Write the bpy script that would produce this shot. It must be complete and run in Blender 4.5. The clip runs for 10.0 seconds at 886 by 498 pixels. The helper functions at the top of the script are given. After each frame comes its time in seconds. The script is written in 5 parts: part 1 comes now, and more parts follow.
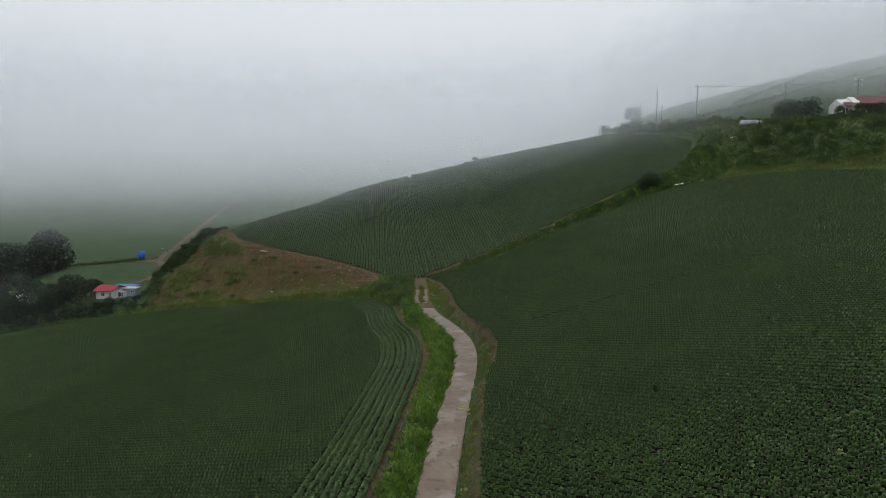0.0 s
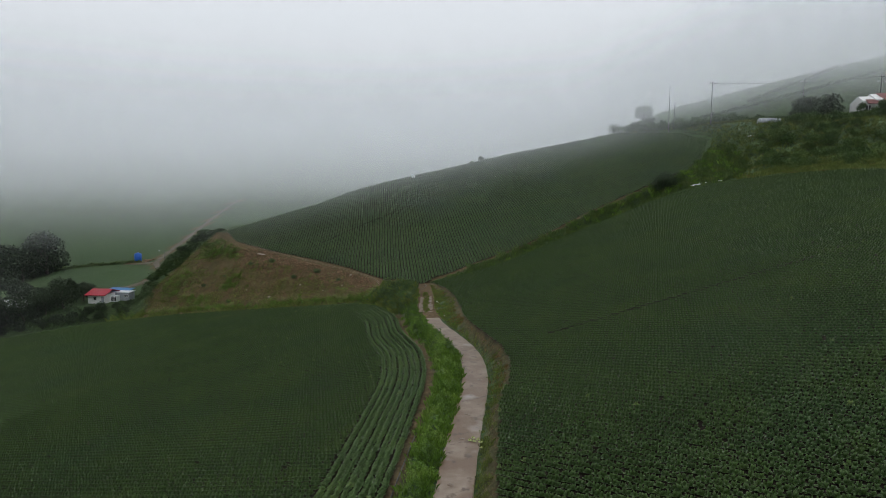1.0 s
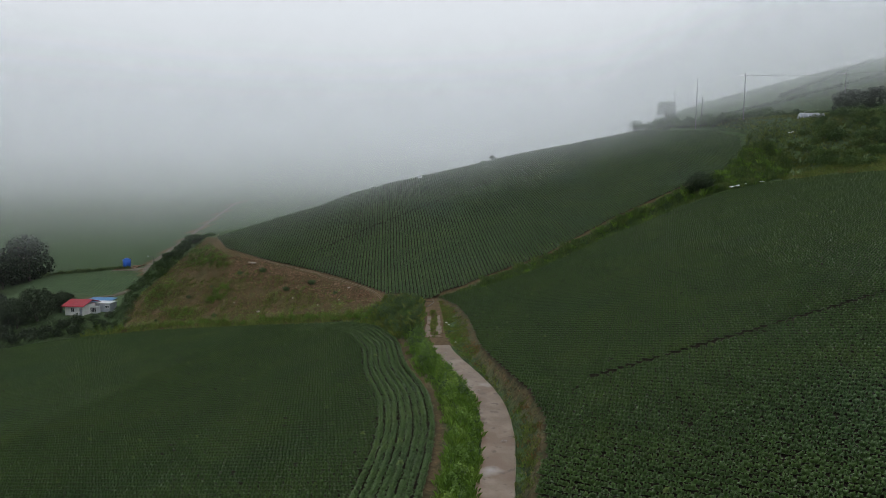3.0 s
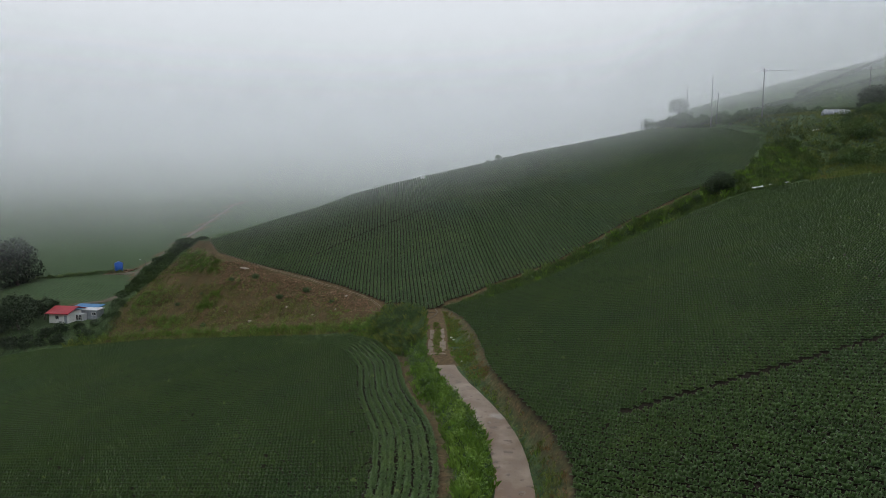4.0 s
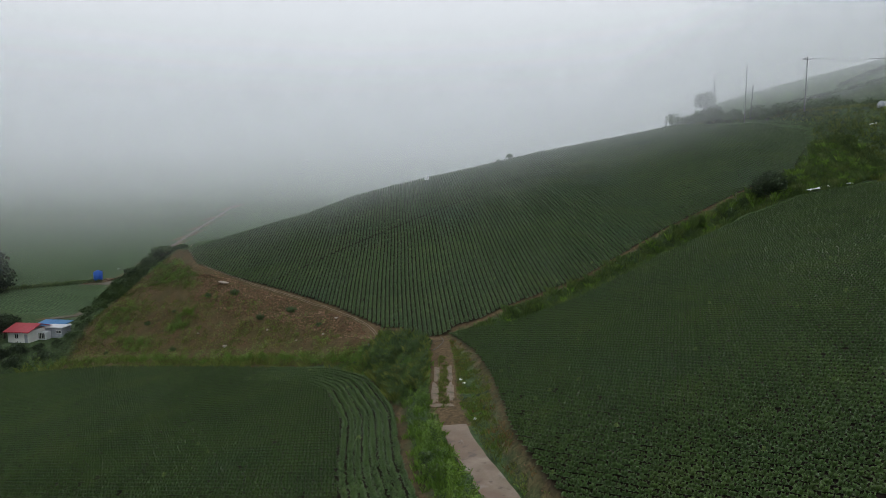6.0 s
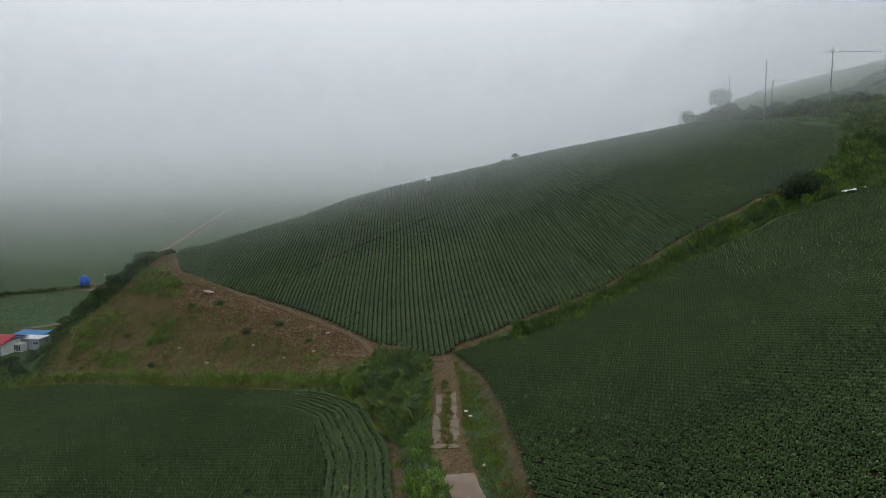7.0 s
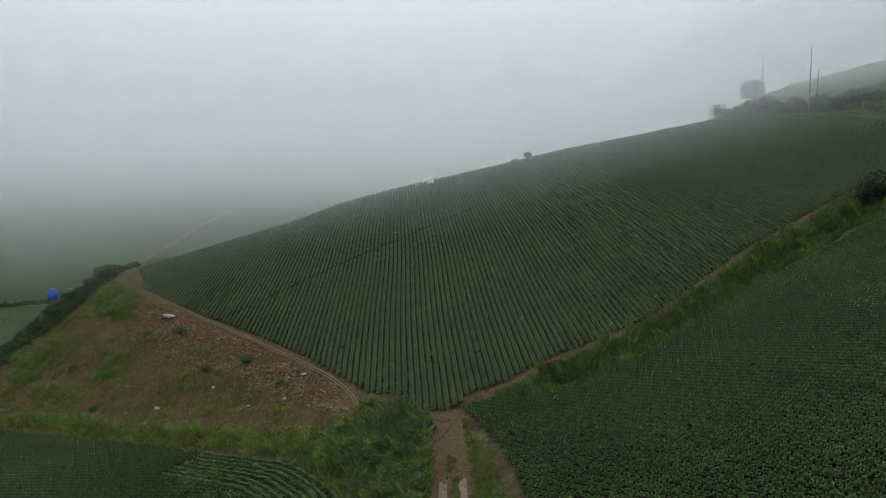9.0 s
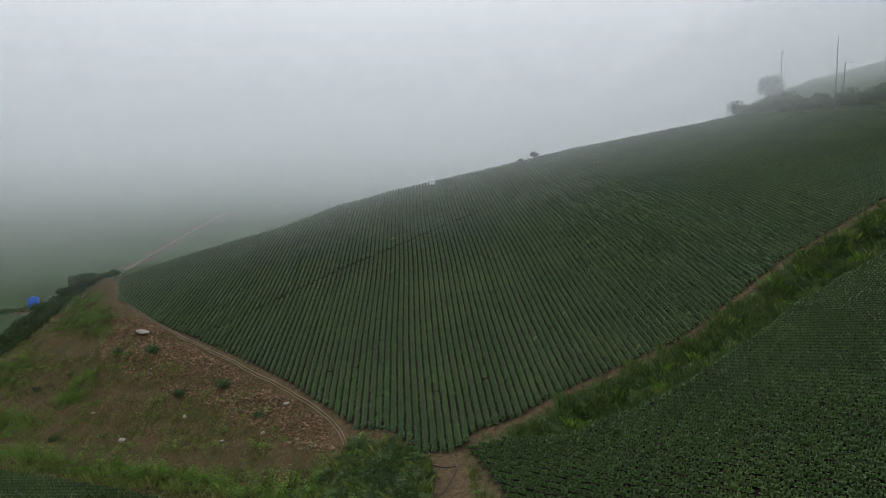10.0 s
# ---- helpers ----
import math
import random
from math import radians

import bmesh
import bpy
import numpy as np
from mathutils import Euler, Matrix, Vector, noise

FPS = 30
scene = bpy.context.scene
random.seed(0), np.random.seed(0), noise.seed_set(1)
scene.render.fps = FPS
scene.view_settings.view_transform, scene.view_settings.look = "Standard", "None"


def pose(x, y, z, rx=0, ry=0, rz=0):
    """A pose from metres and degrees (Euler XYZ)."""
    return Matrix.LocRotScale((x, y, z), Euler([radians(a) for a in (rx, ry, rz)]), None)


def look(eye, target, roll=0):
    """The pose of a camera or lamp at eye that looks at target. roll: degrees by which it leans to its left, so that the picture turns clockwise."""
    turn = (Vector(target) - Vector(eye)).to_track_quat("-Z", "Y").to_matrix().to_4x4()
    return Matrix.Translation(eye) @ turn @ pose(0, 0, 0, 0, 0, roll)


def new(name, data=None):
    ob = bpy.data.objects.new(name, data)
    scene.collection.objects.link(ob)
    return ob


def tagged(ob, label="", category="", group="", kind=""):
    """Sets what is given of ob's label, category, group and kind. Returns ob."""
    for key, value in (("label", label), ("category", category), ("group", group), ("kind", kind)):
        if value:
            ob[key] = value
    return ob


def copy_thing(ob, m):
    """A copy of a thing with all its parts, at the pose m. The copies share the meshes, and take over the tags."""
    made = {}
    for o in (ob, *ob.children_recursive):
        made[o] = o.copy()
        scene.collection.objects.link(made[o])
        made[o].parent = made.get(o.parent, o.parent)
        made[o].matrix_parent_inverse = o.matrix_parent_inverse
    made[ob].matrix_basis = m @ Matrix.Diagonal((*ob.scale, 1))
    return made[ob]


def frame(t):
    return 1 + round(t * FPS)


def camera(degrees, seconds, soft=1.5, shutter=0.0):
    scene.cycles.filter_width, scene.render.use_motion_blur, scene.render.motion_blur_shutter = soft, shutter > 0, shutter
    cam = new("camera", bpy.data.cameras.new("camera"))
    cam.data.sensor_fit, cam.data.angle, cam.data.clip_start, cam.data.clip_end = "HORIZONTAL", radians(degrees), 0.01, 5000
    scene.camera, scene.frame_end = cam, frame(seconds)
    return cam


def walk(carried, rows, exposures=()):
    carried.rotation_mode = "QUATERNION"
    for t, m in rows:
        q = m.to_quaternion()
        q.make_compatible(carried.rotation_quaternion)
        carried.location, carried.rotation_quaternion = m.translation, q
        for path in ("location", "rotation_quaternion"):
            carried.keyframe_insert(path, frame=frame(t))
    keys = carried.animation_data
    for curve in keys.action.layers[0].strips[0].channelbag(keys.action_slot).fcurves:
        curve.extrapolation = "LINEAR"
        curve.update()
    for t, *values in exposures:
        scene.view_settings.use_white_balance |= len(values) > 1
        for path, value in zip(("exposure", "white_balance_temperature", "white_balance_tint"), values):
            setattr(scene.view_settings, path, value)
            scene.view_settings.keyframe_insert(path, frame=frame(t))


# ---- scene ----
cam = camera(70.0, 10.0, soft=0.4)
PATH = [
    (0, 0.000, 0.000, 22.400, 83.506, -0.000, 0.000),
    (0.5, -0.205, 3.718, 22.389, 83.515, -0.022, 0.178),
    (1, -0.399, 7.571, 22.379, 83.525, -0.039, 0.350),
    (1.5, -0.585, 11.552, 22.370, 83.537, -0.050, 0.517),
    (2, -0.762, 15.651, 22.361, 83.551, -0.056, 0.677),
    (2.5, -0.933, 19.858, 22.354, 83.566, -0.056, 0.832),
    (3.25, -1.179, 26.354, 22.344, 83.593, -0.048, 1.054),
    (4, -1.416, 33.045, 22.337, 83.624, -0.029, 1.263),
    (4.5, -1.572, 37.598, 22.333, 83.648, -0.011, 1.395),
    (5, -1.728, 42.216, 22.331, 83.675, 0.011, 1.521),
    (5.5, -1.883, 46.888, 22.331, 83.704, 0.037, 1.642),
    (6.25, -2.121, 53.980, 22.332, 83.752, 0.083, 1.813),
    (7, -2.367, 61.146, 22.338, 83.807, 0.136, 1.971),
    (7.5, -2.537, 65.948, 22.343, 83.848, 0.175, 2.069),
    (8, -2.715, 70.761, 22.351, 83.892, 0.217, 2.162),
    (8.5, -2.900, 75.574, 22.360, 83.940, 0.262, 2.250),
    (9, -3.094, 80.380, 22.371, 83.990, 0.309, 2.332),
    (9.5, -3.299, 85.169, 22.385, 84.045, 0.359, 2.408),
    (10, -3.515, 89.931, 22.400, 84.103, 0.410, 2.479),
]
walk(cam, [(row[0], pose(*row[1:])) for row in PATH])

# ---- world, sun, exposure ----
world = bpy.data.worlds.new("overcast")
scene.world = world
world.use_nodes = True
wn, wl = world.node_tree.nodes, world.node_tree.links
wn.clear()
sky = wn.new("ShaderNodeTexSky")
sky.sky_type, sky.sun_disc = "NISHITA", False
sky.sun_elevation, sky.sun_rotation = radians(63), radians(153)
w_out = wn.new("ShaderNodeOutputWorld")
w_bg = wn.new("ShaderNodeBackground")
w_geo = wn.new("ShaderNodeTexCoord")
w_sep = wn.new("ShaderNodeSeparateXYZ")
w_ramp = wn.new("ShaderNodeValToRGB")
w_noise = wn.new("ShaderNodeTexNoise")
w_add = wn.new("ShaderNodeMath")
w_mix = wn.new("ShaderNodeMix")
w_noise.inputs["Scale"].default_value, w_noise.inputs["Detail"].default_value = 2.2, 2.0
w_add.operation = "MULTIPLY_ADD"
w_add.inputs[1].default_value = 0.04
wl.new(w_geo.outputs["Generated"], w_sep.inputs[0])
wl.new(w_geo.outputs["Generated"], w_noise.inputs["Vector"])
wl.new(w_noise.outputs["Fac"], w_add.inputs[0])
wl.new(w_sep.outputs["Z"], w_add.inputs[2])
wl.new(w_add.outputs[0], w_ramp.inputs["Fac"])
stops = [(0.0, 0.24), (0.04, 0.31), (0.08, 0.46), (0.13, 0.61), (0.20, 0.74), (0.30, 0.82), (0.5, 0.91), (1.0, 1.05)]
for i, (p, v) in enumerate(stops):
    el = w_ramp.color_ramp.elements[i] if i < 2 else w_ramp.color_ramp.elements.new(p)
    el.position, el.color = p, (v * 0.95, v * 1.0, v * 1.06, 1)
w_mix.data_type = "RGBA"
w_mix.inputs["Factor"].default_value = 0.003
wl.new(w_ramp.outputs["Color"], w_mix.inputs["A"])
wl.new(sky.outputs["Color"], w_mix.inputs["B"])
wl.new(w_mix.outputs["Result"], w_bg.inputs["Color"])
w_bg.inputs["Strength"].default_value = 1.0
wl.new(w_bg.outputs[0], w_out.inputs["Surface"])

sun_data = bpy.data.lights.new("sun", "SUN")
sun_data.energy, sun_data.angle, sun_data.color = 0.35, radians(30), (1.0, 0.97, 0.93)
sun = new("sun", sun_data)
sun.matrix_world = look((0, 0, 200), (-45, 90, 0))
scene.view_settings.exposure = 0.0
scene.cycles.transparent_max_bounces = 40


# ---- materials ----
def material(name, colors, scale=1.0, rough=0.8, bump=0.3, bump_scale=6.0, spots=None, random_per=None, spec=0.3, transl=0.0, coord="Object"):
    """Two-scale noise colour over (position, colour) stops, with bump. spots: (colour, scale, low, high)."""
    m = bpy.data.materials.new(name)
    m.use_nodes = True
    n, l = m.node_tree.nodes, m.node_tree.links
    b = n["Principled BSDF"]
    b.inputs["Roughness"].default_value = rough
    b.inputs["Specular IOR Level"].default_value = spec
    tc = n.new("ShaderNodeTexCoord")
    n1 = n.new("ShaderNodeTexNoise")
    n1.inputs["Scale"].default_value, n1.inputs["Detail"].default_value, n1.inputs["Roughness"].default_value = scale, 8, 0.65
    l.new(tc.outputs[coord], n1.inputs["Vector"])
    ramp = n.new("ShaderNodeValToRGB")
    while len(ramp.color_ramp.elements) < len(colors):
        ramp.color_ramp.elements.new(0.5)
    for el, (p, c) in zip(ramp.color_ramp.elements, colors):
        el.position, el.color = p, (*c, 1)
    l.new(n1.outputs["Fac"], ramp.inputs["Fac"])
    out = ramp.outputs["Color"]
    for c, sc, lo, hi in ([] if not spots else spots if isinstance(spots, list) else [spots]):
        n2 = n.new("ShaderNodeTexNoise")
        n2.inputs["Scale"].default_value, n2.inputs["Detail"].default_value = sc, 4
        l.new(tc.outputs[coord], n2.inputs["Vector"])
        mr = n.new("ShaderNodeMapRange")
        mr.inputs[1].default_value, mr.inputs[2].default_value = lo, hi
        l.new(n2.outputs["Fac"], mr.inputs[0])
        mx = n.new("ShaderNodeMix")
        mx.data_type = "RGBA"
        mx.inputs["B"].default_value = (*c, 1)
        l.new(mr.outputs[0], mx.inputs["Factor"])
        l.new(out, mx.inputs["A"])
        out = mx.outputs["Result"]
    if random_per:
        src, amount = random_per
        if src == "island":
            g = n.new("ShaderNodeNewGeometry")
            rnd = g.outputs["Random Per Island"]
        else:
            g = n.new("ShaderNodeObjectInfo")
            rnd = g.outputs["Random"]
        mr = n.new("ShaderNodeMapRange")
        mr.inputs[3].default_value, mr.inputs[4].default_value = 1 - amount, 1 + amount
        l.new(rnd, mr.inputs[0])
        hs = n.new("ShaderNodeHueSaturation")
        l.new(mr.outputs[0], hs.inputs["Value"])
        l.new(out, hs.inputs["Color"])
        out = hs.outputs["Color"]
    l.new(out, b.inputs["Base Color"])
    if bump:
        nb = n.new("ShaderNodeTexNoise")
        nb.inputs["Scale"].default_value, nb.inputs["Detail"].default_value = bump_scale, 6
        l.new(tc.outputs[coord], nb.inputs["Vector"])
        bp = n.new("ShaderNodeBump")
        bp.inputs["Strength"].default_value, bp.inputs["Distance"].default_value = bump, 0.1
        l.new(nb.outputs["Fac"], bp.inputs["Height"])
        l.new(bp.outputs[0], b.inputs["Normal"])
    if transl:
        tr = n.new("ShaderNodeBsdfTranslucent")
        l.new(out, tr.inputs["Color"])
        ms = n.new("ShaderNodeMixShader")
        ms.inputs[0].default_value = transl
        l.new(b.outputs[0], ms.inputs[1])
        l.new(tr.outputs[0], ms.inputs[2])
        l.new(ms.outputs[0], n["Material Output"].inputs["Surface"])
    return m


# ---- plan: the edges of the fields, and the ground's height ----
ROAD = [(-5.5, -60), (-4.6, -20), (-3.4, 5), (-2.2, 25), (-0.6, 42.6), (0.5, 55), (1.6, 65), (2.6, 73), (3.0, 80), (2.8, 86), (1.7, 92), (0.2, 97),
        (-1.6, 103), (-3.1, 110), (-4.0, 116), (-4.2, 124), (-4.7, 132), (-5.4, 139.5)]
RIGHT = [(-0.5, -60), (0.6, 10), (2.5, 40), (3.3, 52), (4.6, 65), (6.1, 71), (6.7, 77), (6.2, 83.5), (4.6, 91), (2.5, 102), (2.0, 108), (1.3, 119),
         (-0.5, 131), (-3.3, 140.5), (-4.2, 142.3), (-0.7, 142.2), (4.1, 139.8), (9.5, 141.5), (14.1, 143.2), (26.5, 152.8), (30.1, 156.5), (45, 165.5),
         (50, 169.8), (64, 174.6), (71, 169), (77.2, 159.4), (82.9, 140.4), (84, 114), (88, 60), (92, -60)]
LEFT = [(-9.5, -60), (-6.6, 20), (-5.5, 42), (-4.2, 54.3), (-2.7, 73), (-2.6, 80), (-3.7, 90), (-7.0, 102), (-9.1, 115.8), (-13.9, 129.6), (-19.7, 136.7),
        (-31.8, 143.6), (-41.2, 149.1), (-68.4, 163.5), (-96.7, 172), (-121, 169.5), (-150, 160), (-160, 60), (-150, -60)]
MIDDLE = [(-68.6, 202.3), (-61.5, 190.3), (-49.3, 178.8), (-33.4, 165.6), (-23.7, 156.9), (-17.2, 149.9), (-14.2, 146.5), (-11, 145.6), (-7.8, 141.6), (-5.2, 141.4),
          (-3.0, 143.6), (0.5, 144.6), (5.2, 147.6), (17, 152.8), (35.3, 168), (54, 180.4), (68, 189), (78, 203), (84, 216), (82, 236), (66, 258),
          (50, 256.5), (21, 253.5), (6, 248), (-10, 243), (-22, 239), (-34, 232), (-43, 221), (-53, 214.5)]
HOUSE_PAD = [(-128, 182), (-92, 183), (-90, 200), (-98, 212), (-118, 225), (-150, 205)]
VALLEY = [(-520, 250), (-160, 258), (-122, 250), (-104, 236), (-95, 262), (-88, 330), (-84, 470), (-520, 470)]
SHOULDER = [(-72, 204), (-78, 206), (-85, 199), (-87, 188), (-80, 179), (-74, 188)]
TERRACE = [(92, 214), (88, 232), (100, 238), (150, 236), (240, 230), (240, 180), (142, 190), (120, 197), (106, 203), (97, 206)]
HILL = [(80, 246), (77, 282), (106, 300), (300, 330), (300, 262), (150, 256), (105, 250)]
LOWER_FIELD = [(-150, 236), (-126, 222), (-101, 213), (-96, 222), (-108, 236), (-124, 245), (-150, 252)]
BEHIND = [(-80, 226), (-66, 222), (-52, 229), (-41, 241), (-26, 252), (0, 270), (40, 278), (60, 288), (66, 340), (0, 460), (-50, 460), (-70, 300)]
FAR_HILL = [(-900, 520), (-40, 560), (200, 620), (2500, 700), (2500, 2600), (-2500, 2600), (-2500, 520)]


def field_right(x, y):
    u, v = x / 100, y / 100
    return 0.72 + 25.6 * u - 1.5 * v + 0.54 * u * u + 1.3 * u * v + 1.1 * v * v


def field_left(x, y):
    return 1.7 + 0.16 * x - 0.0183 * y


def field_middle(x, y):
    u, v = x / 100, y / 100
    return -41.92 + 17.8 * u + 33.69 * v + 1.86 * u * u - 0.76 * u * v - 2.54 * v * v


def inside(poly, x, y):
    c = np.zeros(np.shape(x), bool)
    for (x1, y1), (x2, y2) in zip(poly, poly[1:] + poly[:1]):
        if y1 != y2:
            c ^= ((y1 > y) != (y2 > y)) & (x < (x2 - x1) * (y - y1) / (y2 - y1) + x1)
    return c


def line_distance(line, x, y):
    d = np.full(np.shape(x), 1e9)
    for (x1, y1), (x2, y2) in zip(line, line[1:]):
        dx, dy = x2 - x1, y2 - y1
        s = np.clip(((x - x1) * dx + (y - y1) * dy) / (dx * dx + dy * dy), 0, 1)
        d = np.minimum(d, np.hypot(x - x1 - s * dx, y - y1 - s * dy))
    return d


def depth_in(poly, x, y):
    """Distance to the edge, positive inside."""
    return line_distance(poly + poly[:1], x, y) * np.where(inside(poly, x, y), 1, -1)


REGIONS = [
    (RIGHT, field_right), (LEFT, field_left), (MIDDLE, field_middle),
    (HOUSE_PAD, lambda x, y: -14.5 + 0 * x),
    (SHOULDER, lambda x, y: -64.3 + 0.36 * x + 0.468 * y),
    (VALLEY, lambda x, y: -11.0 + 0.09 * (y - 240) + 0.085 * np.maximum(x + 107, -170) + 0 * x),
    (TERRACE, lambda x, y: 40.2 + 0.05 * (y - 215) + 0.02 * (x - 106)),
    (HILL, lambda x, y: 43.3 + 0.17 * (y - 240) + 0.24 * np.minimum(x - 100, 160) - 0.002 * np.maximum(y - 285, 0) ** 2),
    (BEHIND, lambda x, y: 2.0 + 0 * x),
    (FAR_HILL, lambda x, y: 6 + 0.14 * np.minimum(y - 500, 300)),
]


def wave(x, y, size, seed):
    """Cheap smooth unevenness, about -1 to 1."""
    k = 6.283 / size
    return (np.sin(k * (x * 0.83 + y * 0.55) + seed) * np.sin(k * (y * 0.91 - x * 0.37) * 0.77 + 2.1 * seed)
            + 0.5 * np.sin(k * 2.3 * (x * 0.4 - y * 0.9) + 3.3 * seed) * np.sin(k * 1.9 * (x + 0.2 * y) + seed))


def ground_height(x, y):
    x, y = np.asarray(x, float), np.asarray(y, float)
    ds, hs = [], []
    for poly, f in REGIONS:
        ds.append(np.maximum(-depth_in(poly, x, y), 0))
        hs.append(f(x, y))
    ds.append(np.maximum(line_distance(ROAD, x, y) - 1.7, 0))
    hs.append(-0.36 + 0.0 * x)
    ds, hs = np.array(ds), np.array(hs)
    near = ds.min(0)
    w = np.exp(-(ds - near) / 14) / (ds + 0.006)
    h = (w * hs).sum(0) / w.sum(0)
    out = np.clip(near / 2.0, 0, 1)
    # the gully between the right and the middle field, and the ditch beside the left field
    dr, dm, dl = ds[0], ds[2], ds[1]
    gully = np.exp(-((dr - dm + 1.0) / 2.6) ** 2) * np.clip(near / 1.2, 0, 1) * np.clip((x + 2) / 10, 0, 1) * np.clip((60 - x) / 12, 0, 1) * (y > 138)
    h = h - 2.0 * gully
    bank = np.exp(-((ds[10] - 1.9) / 1.5) ** 2) * np.clip(dl / 1.2, 0, 1) * (dl < 14) * (ds[0] > 3.2)
    h = h + 0.55 * bank * np.clip(ds[10] / 0.9, 0, 1) * np.clip((140 - y) / 12, 0, 1)
    ditch = np.exp(-((dl - 0.9) / 0.7) ** 2) * (ds[10] < 12)
    h = h - 0.45 * ditch
    road_free = np.clip(ds[10] / 1.0, 0, 1)
    out = out * road_free
    return h + out * (0.25 * wave(x, y, 9.0, 1.3) + 0.12 * wave(x, y, 3.7, 4.1)) + 0.12 * wave(x, y, 31, 0.4) * np.clip(near, 0, 1)


# ---- helpers for meshes ----
def mesh_from(name, verts, faces, mat=None, smooth=False):
    me = bpy.data.meshes.new(name)
    verts = np.asarray(verts, np.float32)
    faces = np.asarray(faces, np.int32)
    n, k = faces.shape
    me.vertices.add(len(verts))
    me.vertices.foreach_set("co", verts.ravel())
    me.loops.add(n * k)
    me.loops.foreach_set("vertex_index", faces.ravel())
    me.polygons.add(n)
    me.polygons.foreach_set("loop_start", np.arange(0, n * k, k, dtype=np.int32))
    me.polygons.foreach_set("loop_total", np.full(n, k, np.int32))
    me.polygons.foreach_set("use_smooth", np.full(n, smooth))
    me.update()
    if mat:
        me.materials.append(mat)
    return me


def scatter(proto, faces, x, y, z, turn, size, tilt=None):
    """Verts and faces of many copies of a small shape. proto: one (v, 3) array or several to pick from."""
    protos = proto if isinstance(proto, list) else [proto]
    n, v = len(x), len(protos[0])
    pick = np.arange(n) % len(protos)
    p = np.array(protos)[pick] * np.asarray(size)[:, None, None] if np.ndim(size) else np.array(protos)[pick] * size
    c, s = np.cos(turn)[:, None], np.sin(turn)[:, None]
    q = np.empty((n, v, 3))
    q[:, :, 0] = p[:, :, 0] * c - p[:, :, 1] * s
    q[:, :, 1] = p[:, :, 0] * s + p[:, :, 1] * c
    q[:, :, 2] = p[:, :, 2]
    if tilt is not None:
        q[:, :, 2] += q[:, :, 0] * tilt[0][:, None] + q[:, :, 1] * tilt[1][:, None]
    q[:, :, 0] += np.asarray(x)[:, None]
    q[:, :, 1] += np.asarray(y)[:, None]
    q[:, :, 2] += np.asarray(z)[:, None]
    f = (np.asarray(faces)[None] + (np.arange(n) * v)[:, None, None]).reshape(-1, len(faces[0]))
    return q.reshape(-1, 3), f


rng = np.random.default_rng(7)

# ---- ground ----
SLOPE = [(-72, 204.5), (-68, 202.5), (-60.8, 191), (-48.6, 179.6), (-32.8, 166.4), (-23.1, 157.6), (-16.4, 150), (-14, 143), (-17, 137.5), (-31.8, 143.8), (-41.2, 149.3),
         (-68.4, 163.8), (-82, 168.5), (-84, 180)]
FARM_TRACK = [(-103, 233), (-108, 240), (-113.5, 250), (-124, 308), (-134, 362), (-143, 412), (-152, 465)]
LOWER_TRACK = [(-112, 214), (-104, 221), (-98, 224)]


def axis(lo, hi, step, far_lo, far_hi):
    a, d, v = [], step, lo
    while v > far_lo:
        d *= 1.12
        v -= d
        a.append(v)
    b, d, v = [], step, hi
    while v < far_hi:
        d *= 1.12
        v += d
        b.append(v)
    return np.array(a[::-1] + list(np.arange(lo, hi + step / 2, step)) + b)


gx, gy = axis(-90, 76, 0.85, -2600, 2600), axis(30, 226, 0.85, -2600, 2600)
GX, GY = np.meshgrid(gx, gy)
GZ = ground_height(GX.ravel(), GY.ravel()).reshape(GX.shape)
ni, nj = GX.shape
idx = np.arange(ni * nj).reshape(ni, nj)
quads = np.stack([idx[:-1, :-1], idx[:-1, 1:], idx[1:, 1:], idx[1:, :-1]], -1).reshape(-1, 4)
ground_mesh = mesh_from("ground", np.stack([GX, GY, GZ], -1).reshape(-1, 3), quads, smooth=True)


def mask(name, values):
    a = ground_mesh.attributes.new(name, "FLOAT", "POINT")
    a.data.foreach_set("value", np.asarray(values, np.float32).ravel())


fx, fy = GX.ravel(), GY.ravel()
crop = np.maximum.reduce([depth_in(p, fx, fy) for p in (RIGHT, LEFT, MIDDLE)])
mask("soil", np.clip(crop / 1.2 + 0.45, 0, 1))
mask("earth_slope", np.clip(depth_in(SLOPE, fx, fy) / 3.0 + 0.5, 0, 1))
d_road, d_right = line_distance(ROAD, fx, fy), np.maximum(-depth_in(RIGHT, fx, fy), 0)
track = np.clip(1.5 - np.minimum(line_distance(FARM_TRACK, fx, fy), line_distance(LOWER_TRACK, fx, fy)) / 2.0, 0, 1)
head = np.clip(1.3 - line_distance([(-5.4, 139), (-6.5, 143.5), (-12, 145), (-16, 147)], fx, fy) / 2.2, 0, 1)
edge_soil = np.clip(1.15 - d_right / 2.0, 0, 1) * np.clip((9 - d_road) / 3, 0, 1) * 0.62
d_left = np.maximum(-depth_in(LEFT, fx, fy), 0)
ditch_soil = np.clip(1.3 - d_left / 1.3, 0, 1) * (d_road < 10) * 0.75
rim = np.clip(1.15 - np.maximum(-depth_in(MIDDLE, fx, fy), 0) / 1.4, 0, 1) * (fx < 60) * (fy < 200) * 0.75
mask("dirt", np.maximum.reduce([track, head, edge_soil, ditch_soil, rim, np.clip(1.5 - d_road / 1.7, 0, 1) * (fy > 108)]))
mask("far_crop", np.clip(np.maximum.reduce([depth_in(VALLEY, fx, fy) / 3, depth_in(HILL, fx, fy) / 3, depth_in(LOWER_FIELD, fx, fy) / 2, (fy > 430) * 1.0]) + 0.5, 0, 1))


